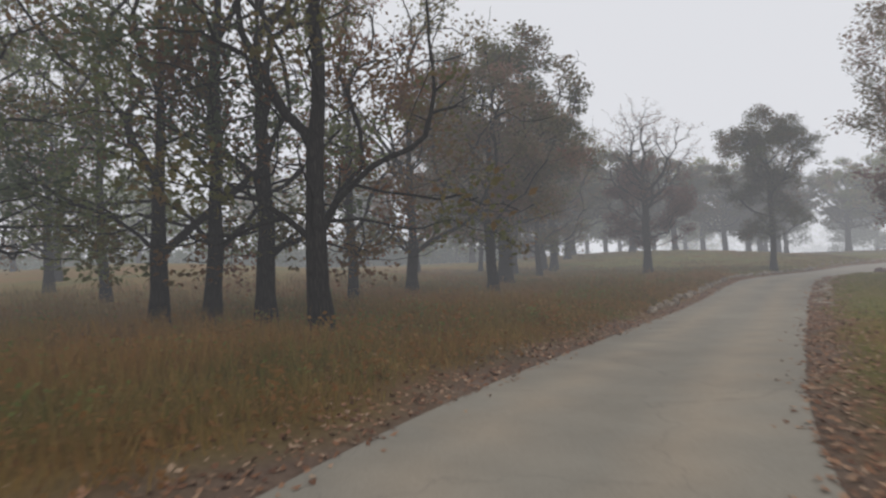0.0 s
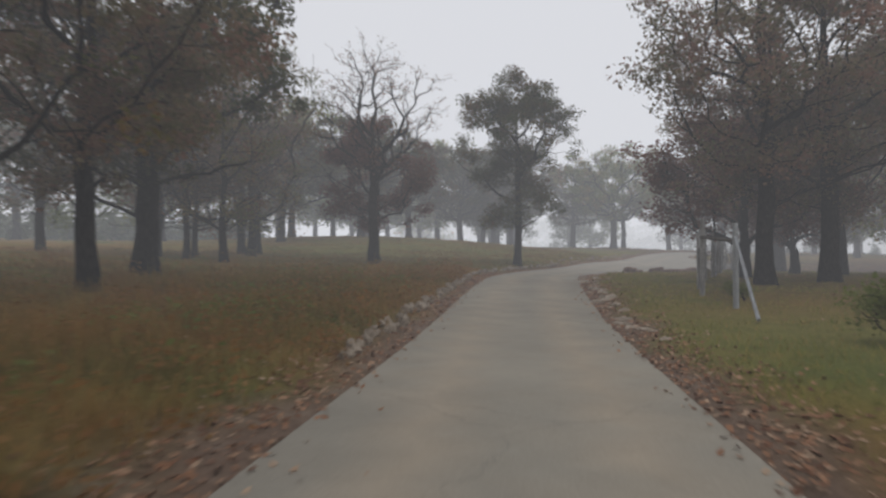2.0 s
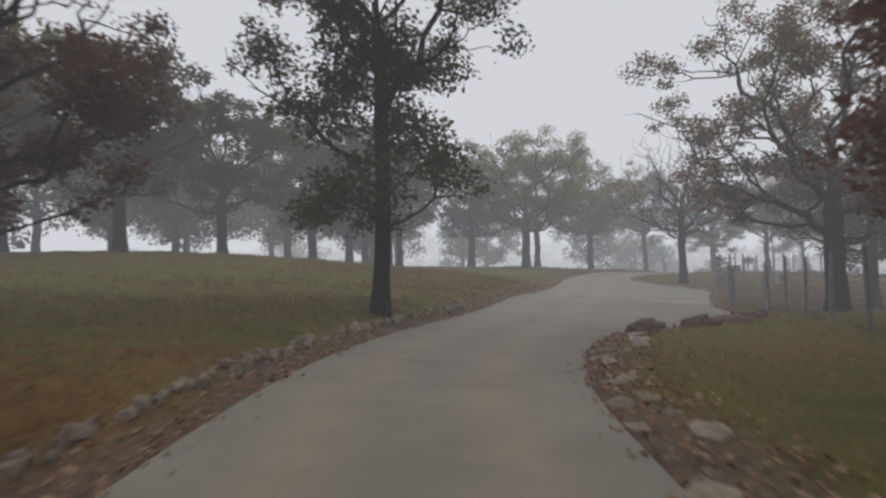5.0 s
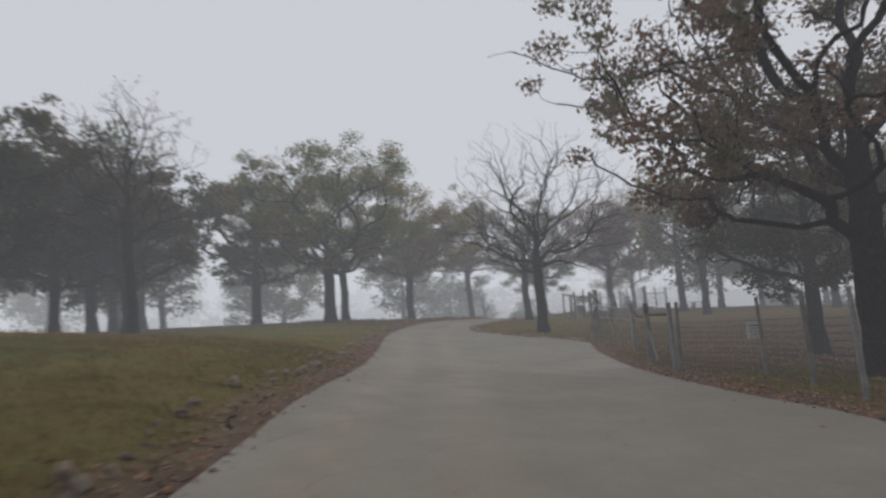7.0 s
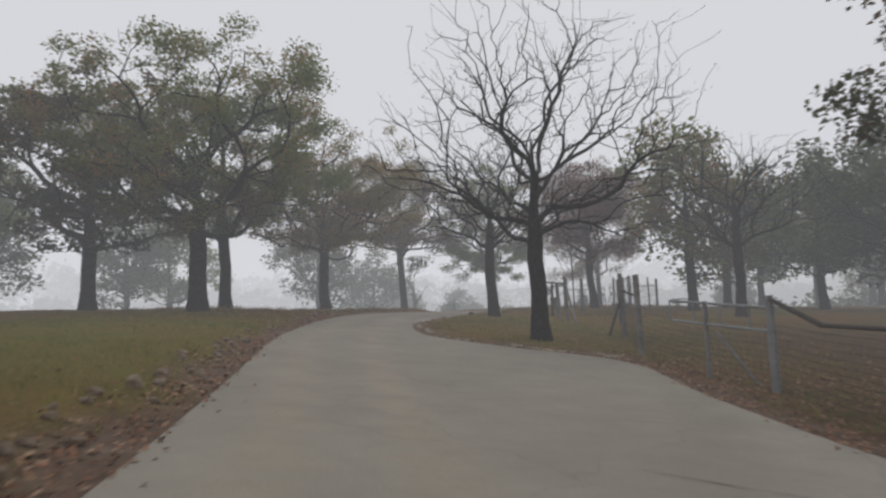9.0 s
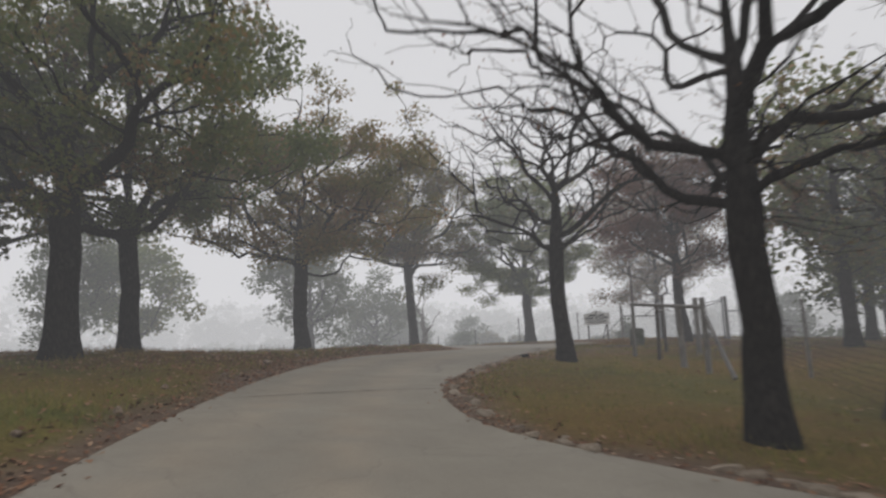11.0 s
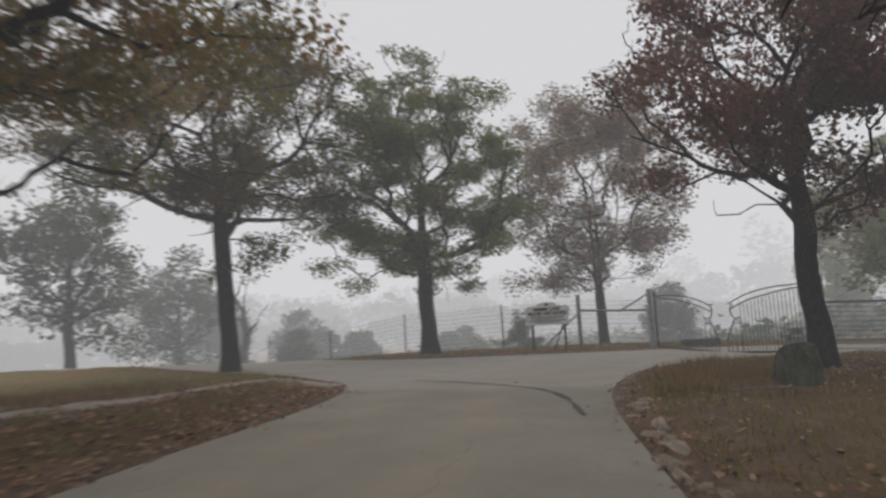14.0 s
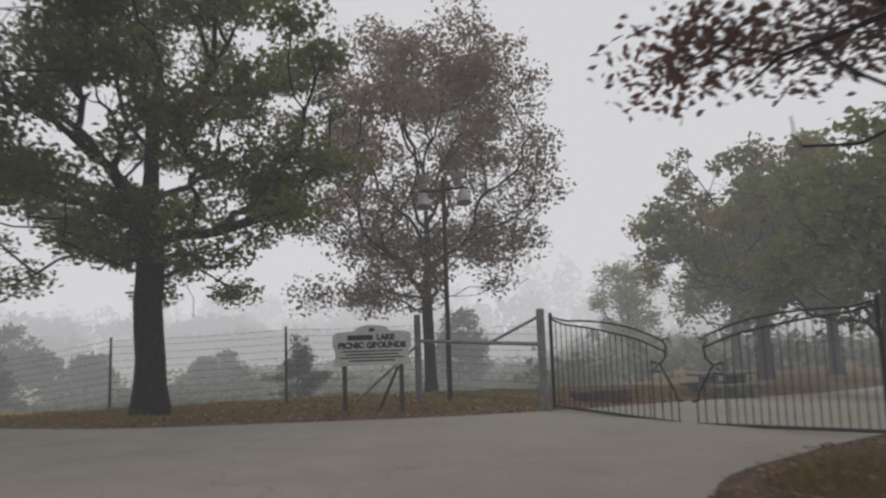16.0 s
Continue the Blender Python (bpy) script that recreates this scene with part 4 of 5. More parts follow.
# wooded hills far off across the valley, row behind row, their height standing in for darker haze at the horizon
rng = np.random.default_rng(77)
C = []
for dist, hgt, cnt in ((300, 14, 80), (370, 28, 90), (460, 50, 100), (580, 84, 110)):
    for k in range(cnt):
        a = radians(rng.uniform(12, 122))
        r = dist * rng.uniform(0.93, 1.07)
        cx, cy = 66 + math.sin(a) * r, 72 + math.cos(a) * r
        top = -4 + hgt * (0.75 + 0.25 * math.sin(a * 3 + dist)) * rng.uniform(0.75, 1.05)
        m = 120
        p = rng.normal(size=(m, 3))
        p /= np.linalg.norm(p, axis=1)[:, None]
        p *= rng.uniform(0.4, 1, (m, 1)) * np.array([14.0, 14.0, 1.0])
        p[:, 2] = -6 + (top + 6) * np.sqrt(rng.uniform(0, 1, m)) * (1 - 0.35 * (p[:, 0] ** 2 + p[:, 1] ** 2) / 196.0)
        C.append(p + np.array([cx, cy, 0]))
C = np.vstack(C)
LV, LF = leaf_quads(rng, C, 5.4, 1.6)
tagged(mesh_from("far_woods", LV, 4, LF, M_LEAF_GREY), "grey wooded hills far off in the fog", "woods", kind="stuff")


# ---------------------------------------------------------------- grass, leaf litter
def blades(name, mat, label, rng, x, y, h, per, spread, width, lean=0.35):
    """Tufts of grass blades at the given places, h high."""
    n = len(x)
    tx = np.repeat(x, per) + rng.normal(0, spread, n * per)
    ty = np.repeat(y, per) + rng.normal(0, spread, n * per)
    th = np.repeat(h, per) * rng.uniform(0.5, 1.2, n * per)
    tz = soil(tx, ty) - 0.02
    ang = rng.uniform(0, 2 * math.pi, n * per)
    dx, dy = np.cos(ang) * width * 0.5, np.sin(ang) * width * 0.5
    la = rng.uniform(0, 2 * math.pi, n * per)
    lr = th * rng.uniform(0.05, 2 * lean, n * per)
    a = np.stack([tx - dx, ty - dy, tz], -1)
    b_ = np.stack([tx + dx, ty + dy, tz], -1)
    c = np.stack([tx + lr * np.cos(la), ty + lr * np.sin(la), tz + th], -1)
    V = np.stack([a, b_, c], 1).reshape(-1, 3)
    ob = mesh_from(name, V, 3, np.arange(len(V)), mat)
    return tagged(ob, label, "grass", kind="stuff")


def patchy(x, y, s):
    return 0.5 + 0.5 * np.sin(x * s + 1.7 * np.sin(y * s * 0.7)) * np.sin(y * s * 1.3 + 1.1 * np.sin(x * s * 0.9))


rng = np.random.default_rng(5)
# tall dead grass on the field
n = 150000
x, y = rng.uniform(-17, 34, n), rng.uniform(1, 62, n)
d, dl = table(TABLE, x, y), table(TABLE_LEFT, x, y)
ok = (d > 0.7) & (np.abs(dl - d) < 0.3) & (d < 22) & (x < 0.75 * y + 6) & (rng.uniform(0, 1, n) < np.exp(-d / 9.0) * (0.35 + 0.9 * patchy(x, y, 0.8)))
x, y, d = x[ok], y[ok], d[ok]
fade = 1 - 0.62 * smoothstep(26, 44, y + 0.3 * x)
blades("grass", M_GRASS, "tall dead golden-brown grass on the field", rng, x, y, (0.16 + 0.30 * smoothstep(0.7, 3.0, d) * patchy(x, y, 0.55) + 0.08) * fade, 7, 0.11, 0.016)
# taller pale stems and low green weeds among it
n = 5200
x, y = rng.uniform(-12, 20, n), rng.uniform(3, 44, n)
d, dl = table(TABLE, x, y), table(TABLE_LEFT, x, y)
ok = (d > 0.9) & (np.abs(dl - d) < 0.3) & (x < 0.75 * y + 6) & (rng.uniform(0, 1, n) < np.exp(-d / 8.0) * patchy(x, y, 1.7))
x, y = x[ok], y[ok]
blades("weed_stems", M_GRASS, "tall dry weed stems standing in the field", rng, x, y, 0.55 + 0.25 * patchy(x, y, 3.1), 4, 0.06, 0.011, 0.18)
n = 7000
x, y = rng.uniform(-12, 20, n), rng.uniform(3, 44, n)
d, dl = table(TABLE, x, y), table(TABLE_LEFT, x, y)
ok = (d > 1.0) & (np.abs(dl - d) < 0.3) & (x < 0.75 * y + 6) & (rng.uniform(0, 1, n) < np.exp(-d / 8.0) * smoothstep(0.55, 0.9, patchy(x, y, 0.75)))
x, y = np.repeat(x[ok], 14), np.repeat(y[ok], 14)
x, y = x + rng.normal(0, 0.16, len(x)), y + rng.normal(0, 0.16, len(x))
LV, LF = leaf_quads(rng, np.stack([x, y, soil(x, y) + rng.uniform(0.06, 0.42, len(x))], -1), 0.075)
tagged(mesh_from("field_weeds", LV, 4, LF, M_WEED), "low olive-green weeds among the dead grass", "weeds", kind="stuff")
# leafy brown and straw weeds that stand in clumps near the lane
n = 9000
x, y = rng.uniform(-13, 16, n), rng.uniform(1, 36, n)
d, dl = table(TABLE, x, y), table(TABLE_LEFT, x, y)
ok = (d > 0.5) & (np.abs(dl - d) < 0.3) & (x < 0.75 * y + 6) & (rng.uniform(0, 1, n) < np.exp(-d / 4.5) * (0.25 + 0.9 * patchy(x, y, 1.1)))
x, y = x[ok], y[ok]
tall = rng.uniform(0.18, 0.6, len(x))
x, y, tall = np.repeat(x, 20), np.repeat(y, 20), np.repeat(tall, 20)
x, y = x + rng.normal(0, 0.15, len(x)), y + rng.normal(0, 0.15, len(x))
LV, LF = leaf_quads(rng, np.stack([x, y, soil(x, y) + rng.uniform(0.03, 1.0, len(x)) * tall], -1), 0.075, 1.2)
tagged(mesh_from("dry_weeds", LV, 4, LF, M_DRY_WEED), "clumps of dry rust and straw-brown weeds in the field", "weeds", kind="stuff")
# shorter turf elsewhere
n = 190000
x, y = rng.uniform(2, 84, n), rng.uniform(4, 90, n)
d, dl = table(TABLE, x, y), table(TABLE_LEFT, x, y)
left = np.abs(dl - d) < 0.3
ok = (d > 0.5) & (d < 11) & (line_distance(x, y, SPUR) > 0.8) & ~(left & (x < 20)) & (rng.uniform(0, 1, n) < np.exp(-d / 6.5) * (0.25 + patchy(x, y, 0.9)))
x, y = x[ok], y[ok]
blades("grass", M_TURF, "short olive and straw turf along the lane", rng, x, y, 0.06 + 0.10 * patchy(x, y, 0.6), 6, 0.10, 0.014, 0.5)


# taller tan grass before the gate and on the hilltop mound
n = 26000
x, y = rng.uniform(48, 72.5, n), rng.uniform(67, 82, n)
d = table(TABLE, x, y)
gate_strip = (x > 64.5) & (y < 71) & (d > 0.5) & (d < 2.6)
mound = (y > 72) & (d > 2.6) & (d < 9) & (x < 68)
ok = (gate_strip | mound) & (line_distance(x, y, SPUR) > 0.75) & (rng.uniform(0, 1, n) < np.where(gate_strip, 0.5, 0.28) * (0.3 + patchy(x, y, 0.9)))
x, y = x[ok], y[ok]
blades("grass", M_GRASS, "tan tufted grass before the gate and on the mound", rng, x, y, 0.14 + 0.16 * patchy(x, y, 1.2), 8, 0.10, 0.013, 0.45)


def litter(name, label, rng, x, y, size, lift):
    n = len(x)
    z = np.maximum(soil(x, y), np.where(table(TABLE, x, y) < 0.02, land(x, y), -99)) + lift
    C = np.stack([x, y, z], -1)
    ang = rng.uniform(0, 2 * math.pi, n)
    ax = np.stack([np.cos(ang), np.sin(ang), rng.normal(0, 0.22, n)], -1)
    sd = np.stack([-np.sin(ang), np.cos(ang), rng.normal(0, 0.30, n)], -1)
    s = size * rng.uniform(0.6, 1.4, n)[:, None]
    up = np.array([0, 0, 1.0]) * s * rng.uniform(0.0, 0.25, n)[:, None]
    V = np.stack([C - ax * s * 0.5 + up, C + sd * s * 0.33, C + ax * s * 0.5 + up, C - sd * s * 0.33], 1).reshape(-1, 3)
    return tagged(mesh_from(name, V, 4, np.arange(len(V)), M_LITTER), label, "leaves", kind="stuff")


n = 1400000
x, y = rng.uniform(-8, 82, n), rng.uniform(0, 88, n)
d = table(TABLE, x, y)
w = np.exp(-((d - 0.35) / np.where(table(TABLE_LEFT, x, y) < d + 0.3, 0.42, 0.6)) ** 2) * (0.5 + 0.7 * patchy(x, y, 1.3)) + 0.02 * np.exp(-np.maximum(d, 0) / 6)
w = np.where(d < -0.05, 0.30 * np.exp(d / 0.1) + 0.00006, w)
w = np.where(d < 12, w, 0)
w = np.where((table(TABLE_LEFT, x, y) > d + 0.3) & (y > 57), 0.5 * w, w)
ok = rng.uniform(0, 1, n) < w
litter("leaf_litter", "brown fallen oak leaves along the lane's edges", rng, x[ok], y[ok], 0.068, 0.010)
n = 120000
x, y = rng.uniform(44, 82, n), rng.uniform(40, 84, n)
d = table(TABLE, x, y)
lw = np.zeros(n)
for lx, ly, rad in ((43, 47, 9), (52, 73, 4.5), (58, 75.5, 5), (63, 76.5, 3), (69.5, 67, 2.6), (78, 75, 4)):
    lw = np.maximum(lw, np.exp(-((x - lx) ** 2 + (y - ly) ** 2) / (rad * rad)))
ok = (d > 0.1) & (rng.uniform(0, 1, n) < 0.85 * lw)
litter("leaf_litter", "russet fallen leaves strewn under the hilltop oaks", rng, x[ok], y[ok], 0.075, 0.02)


# ---------------------------------------------------------------- stones along the lane
def stone_mesh(seed, flat, mat):
    rng = np.random.default_rng(seed)
    bm = bmesh.new()
    bmesh.ops.create_icosphere(bm, subdivisions=2, radius=0.5)
    o = Vector(tuple(rng.uniform(0, 50, 3)))
    for vt in bm.verts:
        c = vt.co.copy()
        f = 1 + 0.55 * noise.noise(c * 2.1 + o) + 0.18 * noise.noise(c * 5.5 + o)
        vt.co = Vector((c.x * f, c.y * f * 0.75, max(-0.3, c.z * f * flat)))
    cuts = [(Vector(tuple(rng.normal(size=3))).normalized(), rng.uniform(0.2, 0.36)) for k in range(11)]
    for vt in bm.verts:
        for nrm, lim in cuts:
            h = vt.co.dot(nrm) - lim * (0.55 + 0.45 * math.hypot(nrm.x, nrm.y))
            if h > 0:
                vt.co -= nrm * h
    me = bpy.data.meshes.new("stone")
    bm.to_mesh(me)
    bm.free()
    me.materials.append(mat)
    return me


def slab_mesh(seed, thick, mat):
    """A flat broken slab with a ragged outline, worn edges and an uneven top."""
    rng = np.random.default_rng(seed)
    bm = bmesh.new()
    n = int(rng.integers(7, 11))
    ang = np.sort(rng.uniform(0, 2 * math.pi, n) * 0.35 + np.arange(n) * 2 * math.pi / n * 0.95)
    rad = rng.uniform(0.36, 0.56, n)
    rings = []
    for k, (h, f) in enumerate(((-0.5, 0.96), (0.1, 1.0), (0.36, 0.95), (0.5, 0.8))):
        rings.append([bm.verts.new((math.cos(a) * r * f + rng.normal(0, 0.014), math.sin(a) * r * 0.72 * f + rng.normal(0, 0.014), thick * (h + rng.normal(0, 0.08)))) for a, r in zip(ang, rad)])
    for lo, hi in zip(rings, rings[1:]):
        for k in range(n):
            bm.faces.new((lo[k], lo[(k + 1) % n], hi[(k + 1) % n], hi[k]))
    top = bm.verts.new((rng.normal(0, 0.05), rng.normal(0, 0.05), thick * (0.5 + rng.uniform(0.0, 0.2))))
    for k in range(n):
        bm.faces.new((rings[-1][k], rings[-1][(k + 1) % n], top))
    bm.faces.new(rings[0][::-1])
    bmesh.ops.recalc_face_normals(bm, faces=bm.faces)
    me = bpy.data.meshes.new("stone")
    bm.to_mesh(me)
    bm.free()
    me.materials.append(mat)
    return me


STONES = [stone_mesh(60 + i, 0.5 + 0.12 * (i % 3), M_ROCK) for i in range(7)]
SLABS = [slab_mesh(70 + i, 0.42 + 0.06 * (i % 3), M_PALE_ROCK) for i in range(8)]
RED_ROCKS = [slab_mesh(80 + i, 0.4 + 0.08 * (i % 3), M_RED_ROCK) for i in range(7)]
LEDGES = [slab_mesh(90 + i, 0.2 + 0.04 * (i % 3), M_PALE_ROCK) for i in range(8)]


def stone(x, y, size, turn, label, group, lift=0.0, kinds=STONES, thin=1.0, tilt=12):
    ob = new("stone", random.choice(kinds))
    ob.matrix_basis = Matrix.Translation((x, y, at(x, y) + 0.10 * size + lift)) @ pose(0, 0, 0, random.uniform(-tilt, tilt), random.uniform(-12, 12), turn) @ Matrix.Diagonal((size, thin * size * random.uniform(0.8, 1.15), size * random.uniform(0.8, 1.2), 1))
    return tagged(ob, label, "stone", group)


def along(line, a, b, step):
    """Places and outward sides along an edge line, between two of its stretches in metres."""
    seg = np.linalg.norm(np.diff(line, axis=0), axis=1)
    cum = np.concatenate([[0], np.cumsum(seg)])
    s = a
    while s < b:
        i = min(int(np.searchsorted(cum, s)) - 1, len(line) - 2)
        i = max(i, 0)
        t = (s - cum[i]) / seg[i]
        p = line[i] + (line[i + 1] - line[i]) * t
        dr = (line[i + 1] - line[i]) / seg[i]
        yield p, dr
        s += step * random.uniform(0.6, 1.4)


random.seed(7)
for p, dr in along(LEFT_EDGE, 33, 66, 0.25):
    o = random.uniform(0.42, 0.66)
    stone(p[0] - dr[1] * o, p[1] + dr[0] * o, random.uniform(0.14, 0.30), math.degrees(math.atan2(dr[1], dr[0])) + random.uniform(-25, 25), "pale rough slab set on edge in the leafy kerb row", "kerb stones", 0.03, SLABS, 0.8, 45)
for p, dr in along(LEFT_EDGE, 66, 92, 0.45):
    o = random.uniform(0.4, 1.0)
    stone(p[0] - dr[1] * o, p[1] + dr[0] * o, random.uniform(0.15, 0.36), math.degrees(math.atan2(dr[1], dr[0])) + random.uniform(-40, 40), "brown rough field stone in the leafy kerb row", "kerb stones")
for p, dr in along(LEFT_EDGE, 94, 112, 2.2):
    o = random.uniform(0.5, 1.4)
    stone(p[0] - dr[1] * o, p[1] + dr[0] * o, random.uniform(0.14, 0.3), random.uniform(0, 360), "half-buried stone among fallen leaves", "kerb stones")
for p, dr in along(RIGHT_EDGE, 34, 58, 0.26):
    o = random.uniform(0.1, 0.62)
    stone(p[0] + dr[1] * o, p[1] - dr[0] * o, random.uniform(0.25, 0.6), math.degrees(math.atan2(dr[1], dr[0])) + random.uniform(-25, 25), "flat pale stone slab at the lane's edge", "lane edge slabs", -0.085, LEDGES, 0.9, 5)
for p, dr in along(RIGHT_EDGE, 58.5, 66, 0.4):
    o = random.uniform(0.1, 0.7)
    stone(p[0] + dr[1] * o, p[1] - dr[0] * o, random.uniform(0.3, 0.75), math.degrees(math.atan2(dr[1], dr[0])) + random.uniform(-30, 30), "reddish broken rock at the pull-off corner", "corner rocks", 0.0, RED_ROCKS, 0.8, 14)
for p, dr in along(RIGHT_EDGE, 89, 113, 0.3):
    o = random.uniform(0.06, 0.45)
    stone(p[0] + dr[1] * o, p[1] - dr[0] * o, random.uniform(0.2, 0.5), math.degrees(math.atan2(dr[1], dr[0])) + random.uniform(-20, 20), "flat pale stone slab at the lane's edge", "lane edge slabs", -0.055, LEDGES, 0.7, 5)

for x, y, sx, sy, sz, turn, label in ((26.4, 39.5, 1.25, 0.7, 0.75, 15, "large reddish layered rock at the pull-off corner"), (28.8, 40.3, 1.1, 0.6, 0.6, -20, "large reddish layered rock at the pull-off corner"), (30.4, 40.8, 0.8, 0.55, 0.5, 35, "grey-red broken rock at the pull-off corner"),
                                      (24.1, 38.9, 0.9, 0.6, 0.35, 30, "pale flat ledge rock at the lane's edge"), (23.1, 38.0, 1.2, 0.6, 0.3, 48, "pale flat ledge rock at the lane's edge"), (22.3, 37.2, 1.0, 0.5, 0.3, 50, "pale flat ledge rock at the lane's edge")):
    ob = new("stone", random.choice(LEDGES if "pale" in label else RED_ROCKS))
    ob.matrix_basis = Matrix.Translation((x, y, at(x, y) + 0.08 * sz)) @ pose(0, 0, 0, random.uniform(-8, 8), random.uniform(-8, 8), turn) @ Matrix.Diagonal((sx, sy, sz, 1))
    tagged(ob, label, "stone", "corner rocks")

# mossy boulder by the gate oak
bm = bmesh.new()
bmesh.ops.create_icosphere(bm, subdivisions=4, radius=0.62)
for vt in bm.verts:
    c = vt.co.copy()
    f = 1 + 0.35 * noise.noise(c * 2.0 + Vector((3, 1, 4))) + 0.12 * noise.noise(c * 6) + 0.04 * noise.noise(c * 15)
    q = Vector((c.x * f * 1.25, c.y * f * 1.05, c.z * f * 1.2))
    q = Vector([max(-0.44, min(0.44, q.x)), max(-0.42, min(0.42, q.y)), max(-0.35, min(0.46 - 0.25 * q.x, q.z))])
    vt.co = q + 0.03 * noise.noise(q * 9) * c
boulder = part("boulder", bm, M_BOULDER, smooth=False)
boulder.matrix_basis = Matrix.Translation((66.4, 68.35, at(66.4, 68.35) + 0.22)) @ pose(0, 0, 0, 0, 0, 25) @ Matrix.Diagonal((0.60, 0.60, 0.76, 1))
tagged(boulder, "dark mossy boulder on leafy ground below the oak", "boulder")


# ---------------------------------------------------------------- fences
def post(parent, x, y, h, r, mat, name="post", label="", lean=(0, 0), sides=9):
    bm = bmesh.new()
    z = at(x, y)
    tube(bm, [(x, y, z - 0.3), (x + lean[0] * 0.5, y + lean[1] * 0.5, z + h * 0.5), (x + lean[0], y + lean[1], z + h)], [r * 1.05, r, r * 0.95], sides)
    return part(name, bm, mat, parent, label, smooth=False)


def rail(parent, a, b, r, mat, name="rail", label=""):
    bm = bmesh.new()
    rod(bm, a, b, r, sides=8)
    return part(name, bm, mat, parent, label)


def wires(parent, posts, heights, r=0.006, stays=0.0):
    """Strands along a line of posts, each a part, with thin woven stays where stays gives their distance."""
    for h in heights:
        bm = bmesh.new()
        pts = []
        for (x1, y1), (x2, y2) in zip(posts, posts[1:]):
            pts.append((x1, y1, at(x1, y1) + h))
            pts.append(((x1 + x2) / 2, (y1 + y2) / 2, (at(x1, y1) + at(x2, y2)) / 2 + h - random.uniform(0.005, 0.03)))
        pts.append((*posts[-1], at(*posts[-1]) + h))
        tube(bm, pts, r, 3)
        part("wire", bm, M_WIRE, parent)
    if stays:
        bm = bmesh.new()
        for (x1, y1), (x2, y2) in zip(posts, posts[1:]):
            z1, z2 = at(x1, y1), at(x2, y2)
            n = max(1, int(math.hypot(x2 - x1, y2 - y1) / stays))
            for k in range(1, n):
                t = k / n
                x, y, z = x1 + (x2 - x1) * t, y1 + (y2 - y1) * t, z1 + (z2 - z1) * t
                rod(bm, (x, y, z + heights[0]), (x, y, z + heights[-1]), r * 0.6, sides=3)
        tagged(part("woven_wire", bm, M_WIRE, parent), kind="stuff")


random.seed(3)
STRANDS = [0.06, 0.17, 0.28, 0.39, 0.50, 0.61, 0.72, 0.84, 0.96, 1.08, 1.2]
fence = tagged(new("fence"), "weathered post and woven wire fence along the wood", "fence")
line_1 = [(15.1, 22.5), (16.3, 24.9), (17.6, 26.5), (18.9, 27.9), (20.3, 29.2), (22.0, 30.8), (23.8, 32.6), (25.7, 34.5), (27.6, 36.4), (29.2, 38.1), (30.8, 39.7), (32.1, 41.1), (33.7, 42.8), (35.5, 44.0), (37.5, 45.5), (38.95, 48.2)]
for i, (x, y) in enumerate(line_1):
    big = i in (0, 1, 15)
    post(fence, x, y, (1.95 if i < 2 else 1.65) * random.uniform(0.95, 1.05), 0.065 if big else random.uniform(0.032, 0.05), M_GALV if i % 3 == 0 else M_POST, lean=(random.uniform(-0.06, 0.06), random.uniform(-0.06, 0.06)))
post(fence, 38.7, 47.95, 1.7, 0.045, M_POST, lean=(0.05, -0.04))
z0, z1 = at(*line_1[0]), at(*line_1[1])
rail(fence, (*line_1[0], z0 + 1.5), (*line_1[1], z1 + 1.5), 0.04, M_POST_DARK, "rail", "dark round rail")
rail(fence, (*line_1[0], z0 + 1.6), (13.3, 20.1, at(13.3, 20.1) + 0.05), 0.035, M_GALV, "brace", "pale pipe brace")
wires(fence, line_1, STRANDS, 0.004, 0.15)
# heavy posts, dark rails and a pipe panel along the pull-off
pen = tagged(new("fence"), "post and wire fence with pipe rails round the grove", "fence")
line_2 = [(38.95, 48.2), (42.1, 50.5), (45.55, 52.9), (46.6, 54.35), (49.0, 56.7), (53.1, 58.85), (57.8, 61.0)]
zz = [at(*p) for p in line_2]
post(pen, *line_2[1], 1.45, 0.085, M_POST, label="heavy pale grey post")
rail(pen, (*line_2[1], zz[1] + 1.43), (*line_2[1], zz[1] + 1.78), 0.082, M_POST_DARK, "post_top", "dark weathered post top")
post(pen, *line_2[2], 1.72, 0.075, M_GALV, label="pale pipe post")
post(pen, *line_2[3], 1.55, 0.05, M_POST)
for i in (4, 5, 6):
    post(pen, *line_2[i], 2.0 if i < 6 else 1.7, 0.075 if i < 6 else 0.04, M_POST, lean=(random.uniform(-0.05, 0.05), random.uniform(-0.05, 0.05)))
rail(pen, (*line_2[0], zz[0] + 1.42), (*line_2[1], zz[1] + 1.42), 0.04, M_POST_DARK, "rail", "dark round rail")
rail(pen, (*line_2[2], zz[2] + 1.66), (44.0, 51.85, at(44.0, 51.85) + 1.3), 0.045, M_POST_DARK, "brace", "dark sloping pole")
rail(pen, (44.05, 51.88, at(44.05, 51.88) + 1.3), (*line_2[1], zz[1] + 1.36), 0.035, M_POST_DARK, "rail", "dark round rail")
rail(pen, (*line_2[1], zz[1] + 1.0), (41.0, 49.7, at(41.0, 49.7) + 0.03), 0.035, M_POST, "brace", "pale leaning brace")
rail(pen, (46.4, 54.1, zz[3] + 0.95), (46.0, 53.3, at(46.0, 53.3) + 0.03), 0.03, M_POST, "brace", "pale leaning brace")
for hh in (1.08, 1.5):
    rail(pen, (*line_2[2], zz[2] + hh), (47.3, 55.3, at(47.3, 55.3) + hh), 0.028, M_GALV, "rail", "thin galvanised rail")
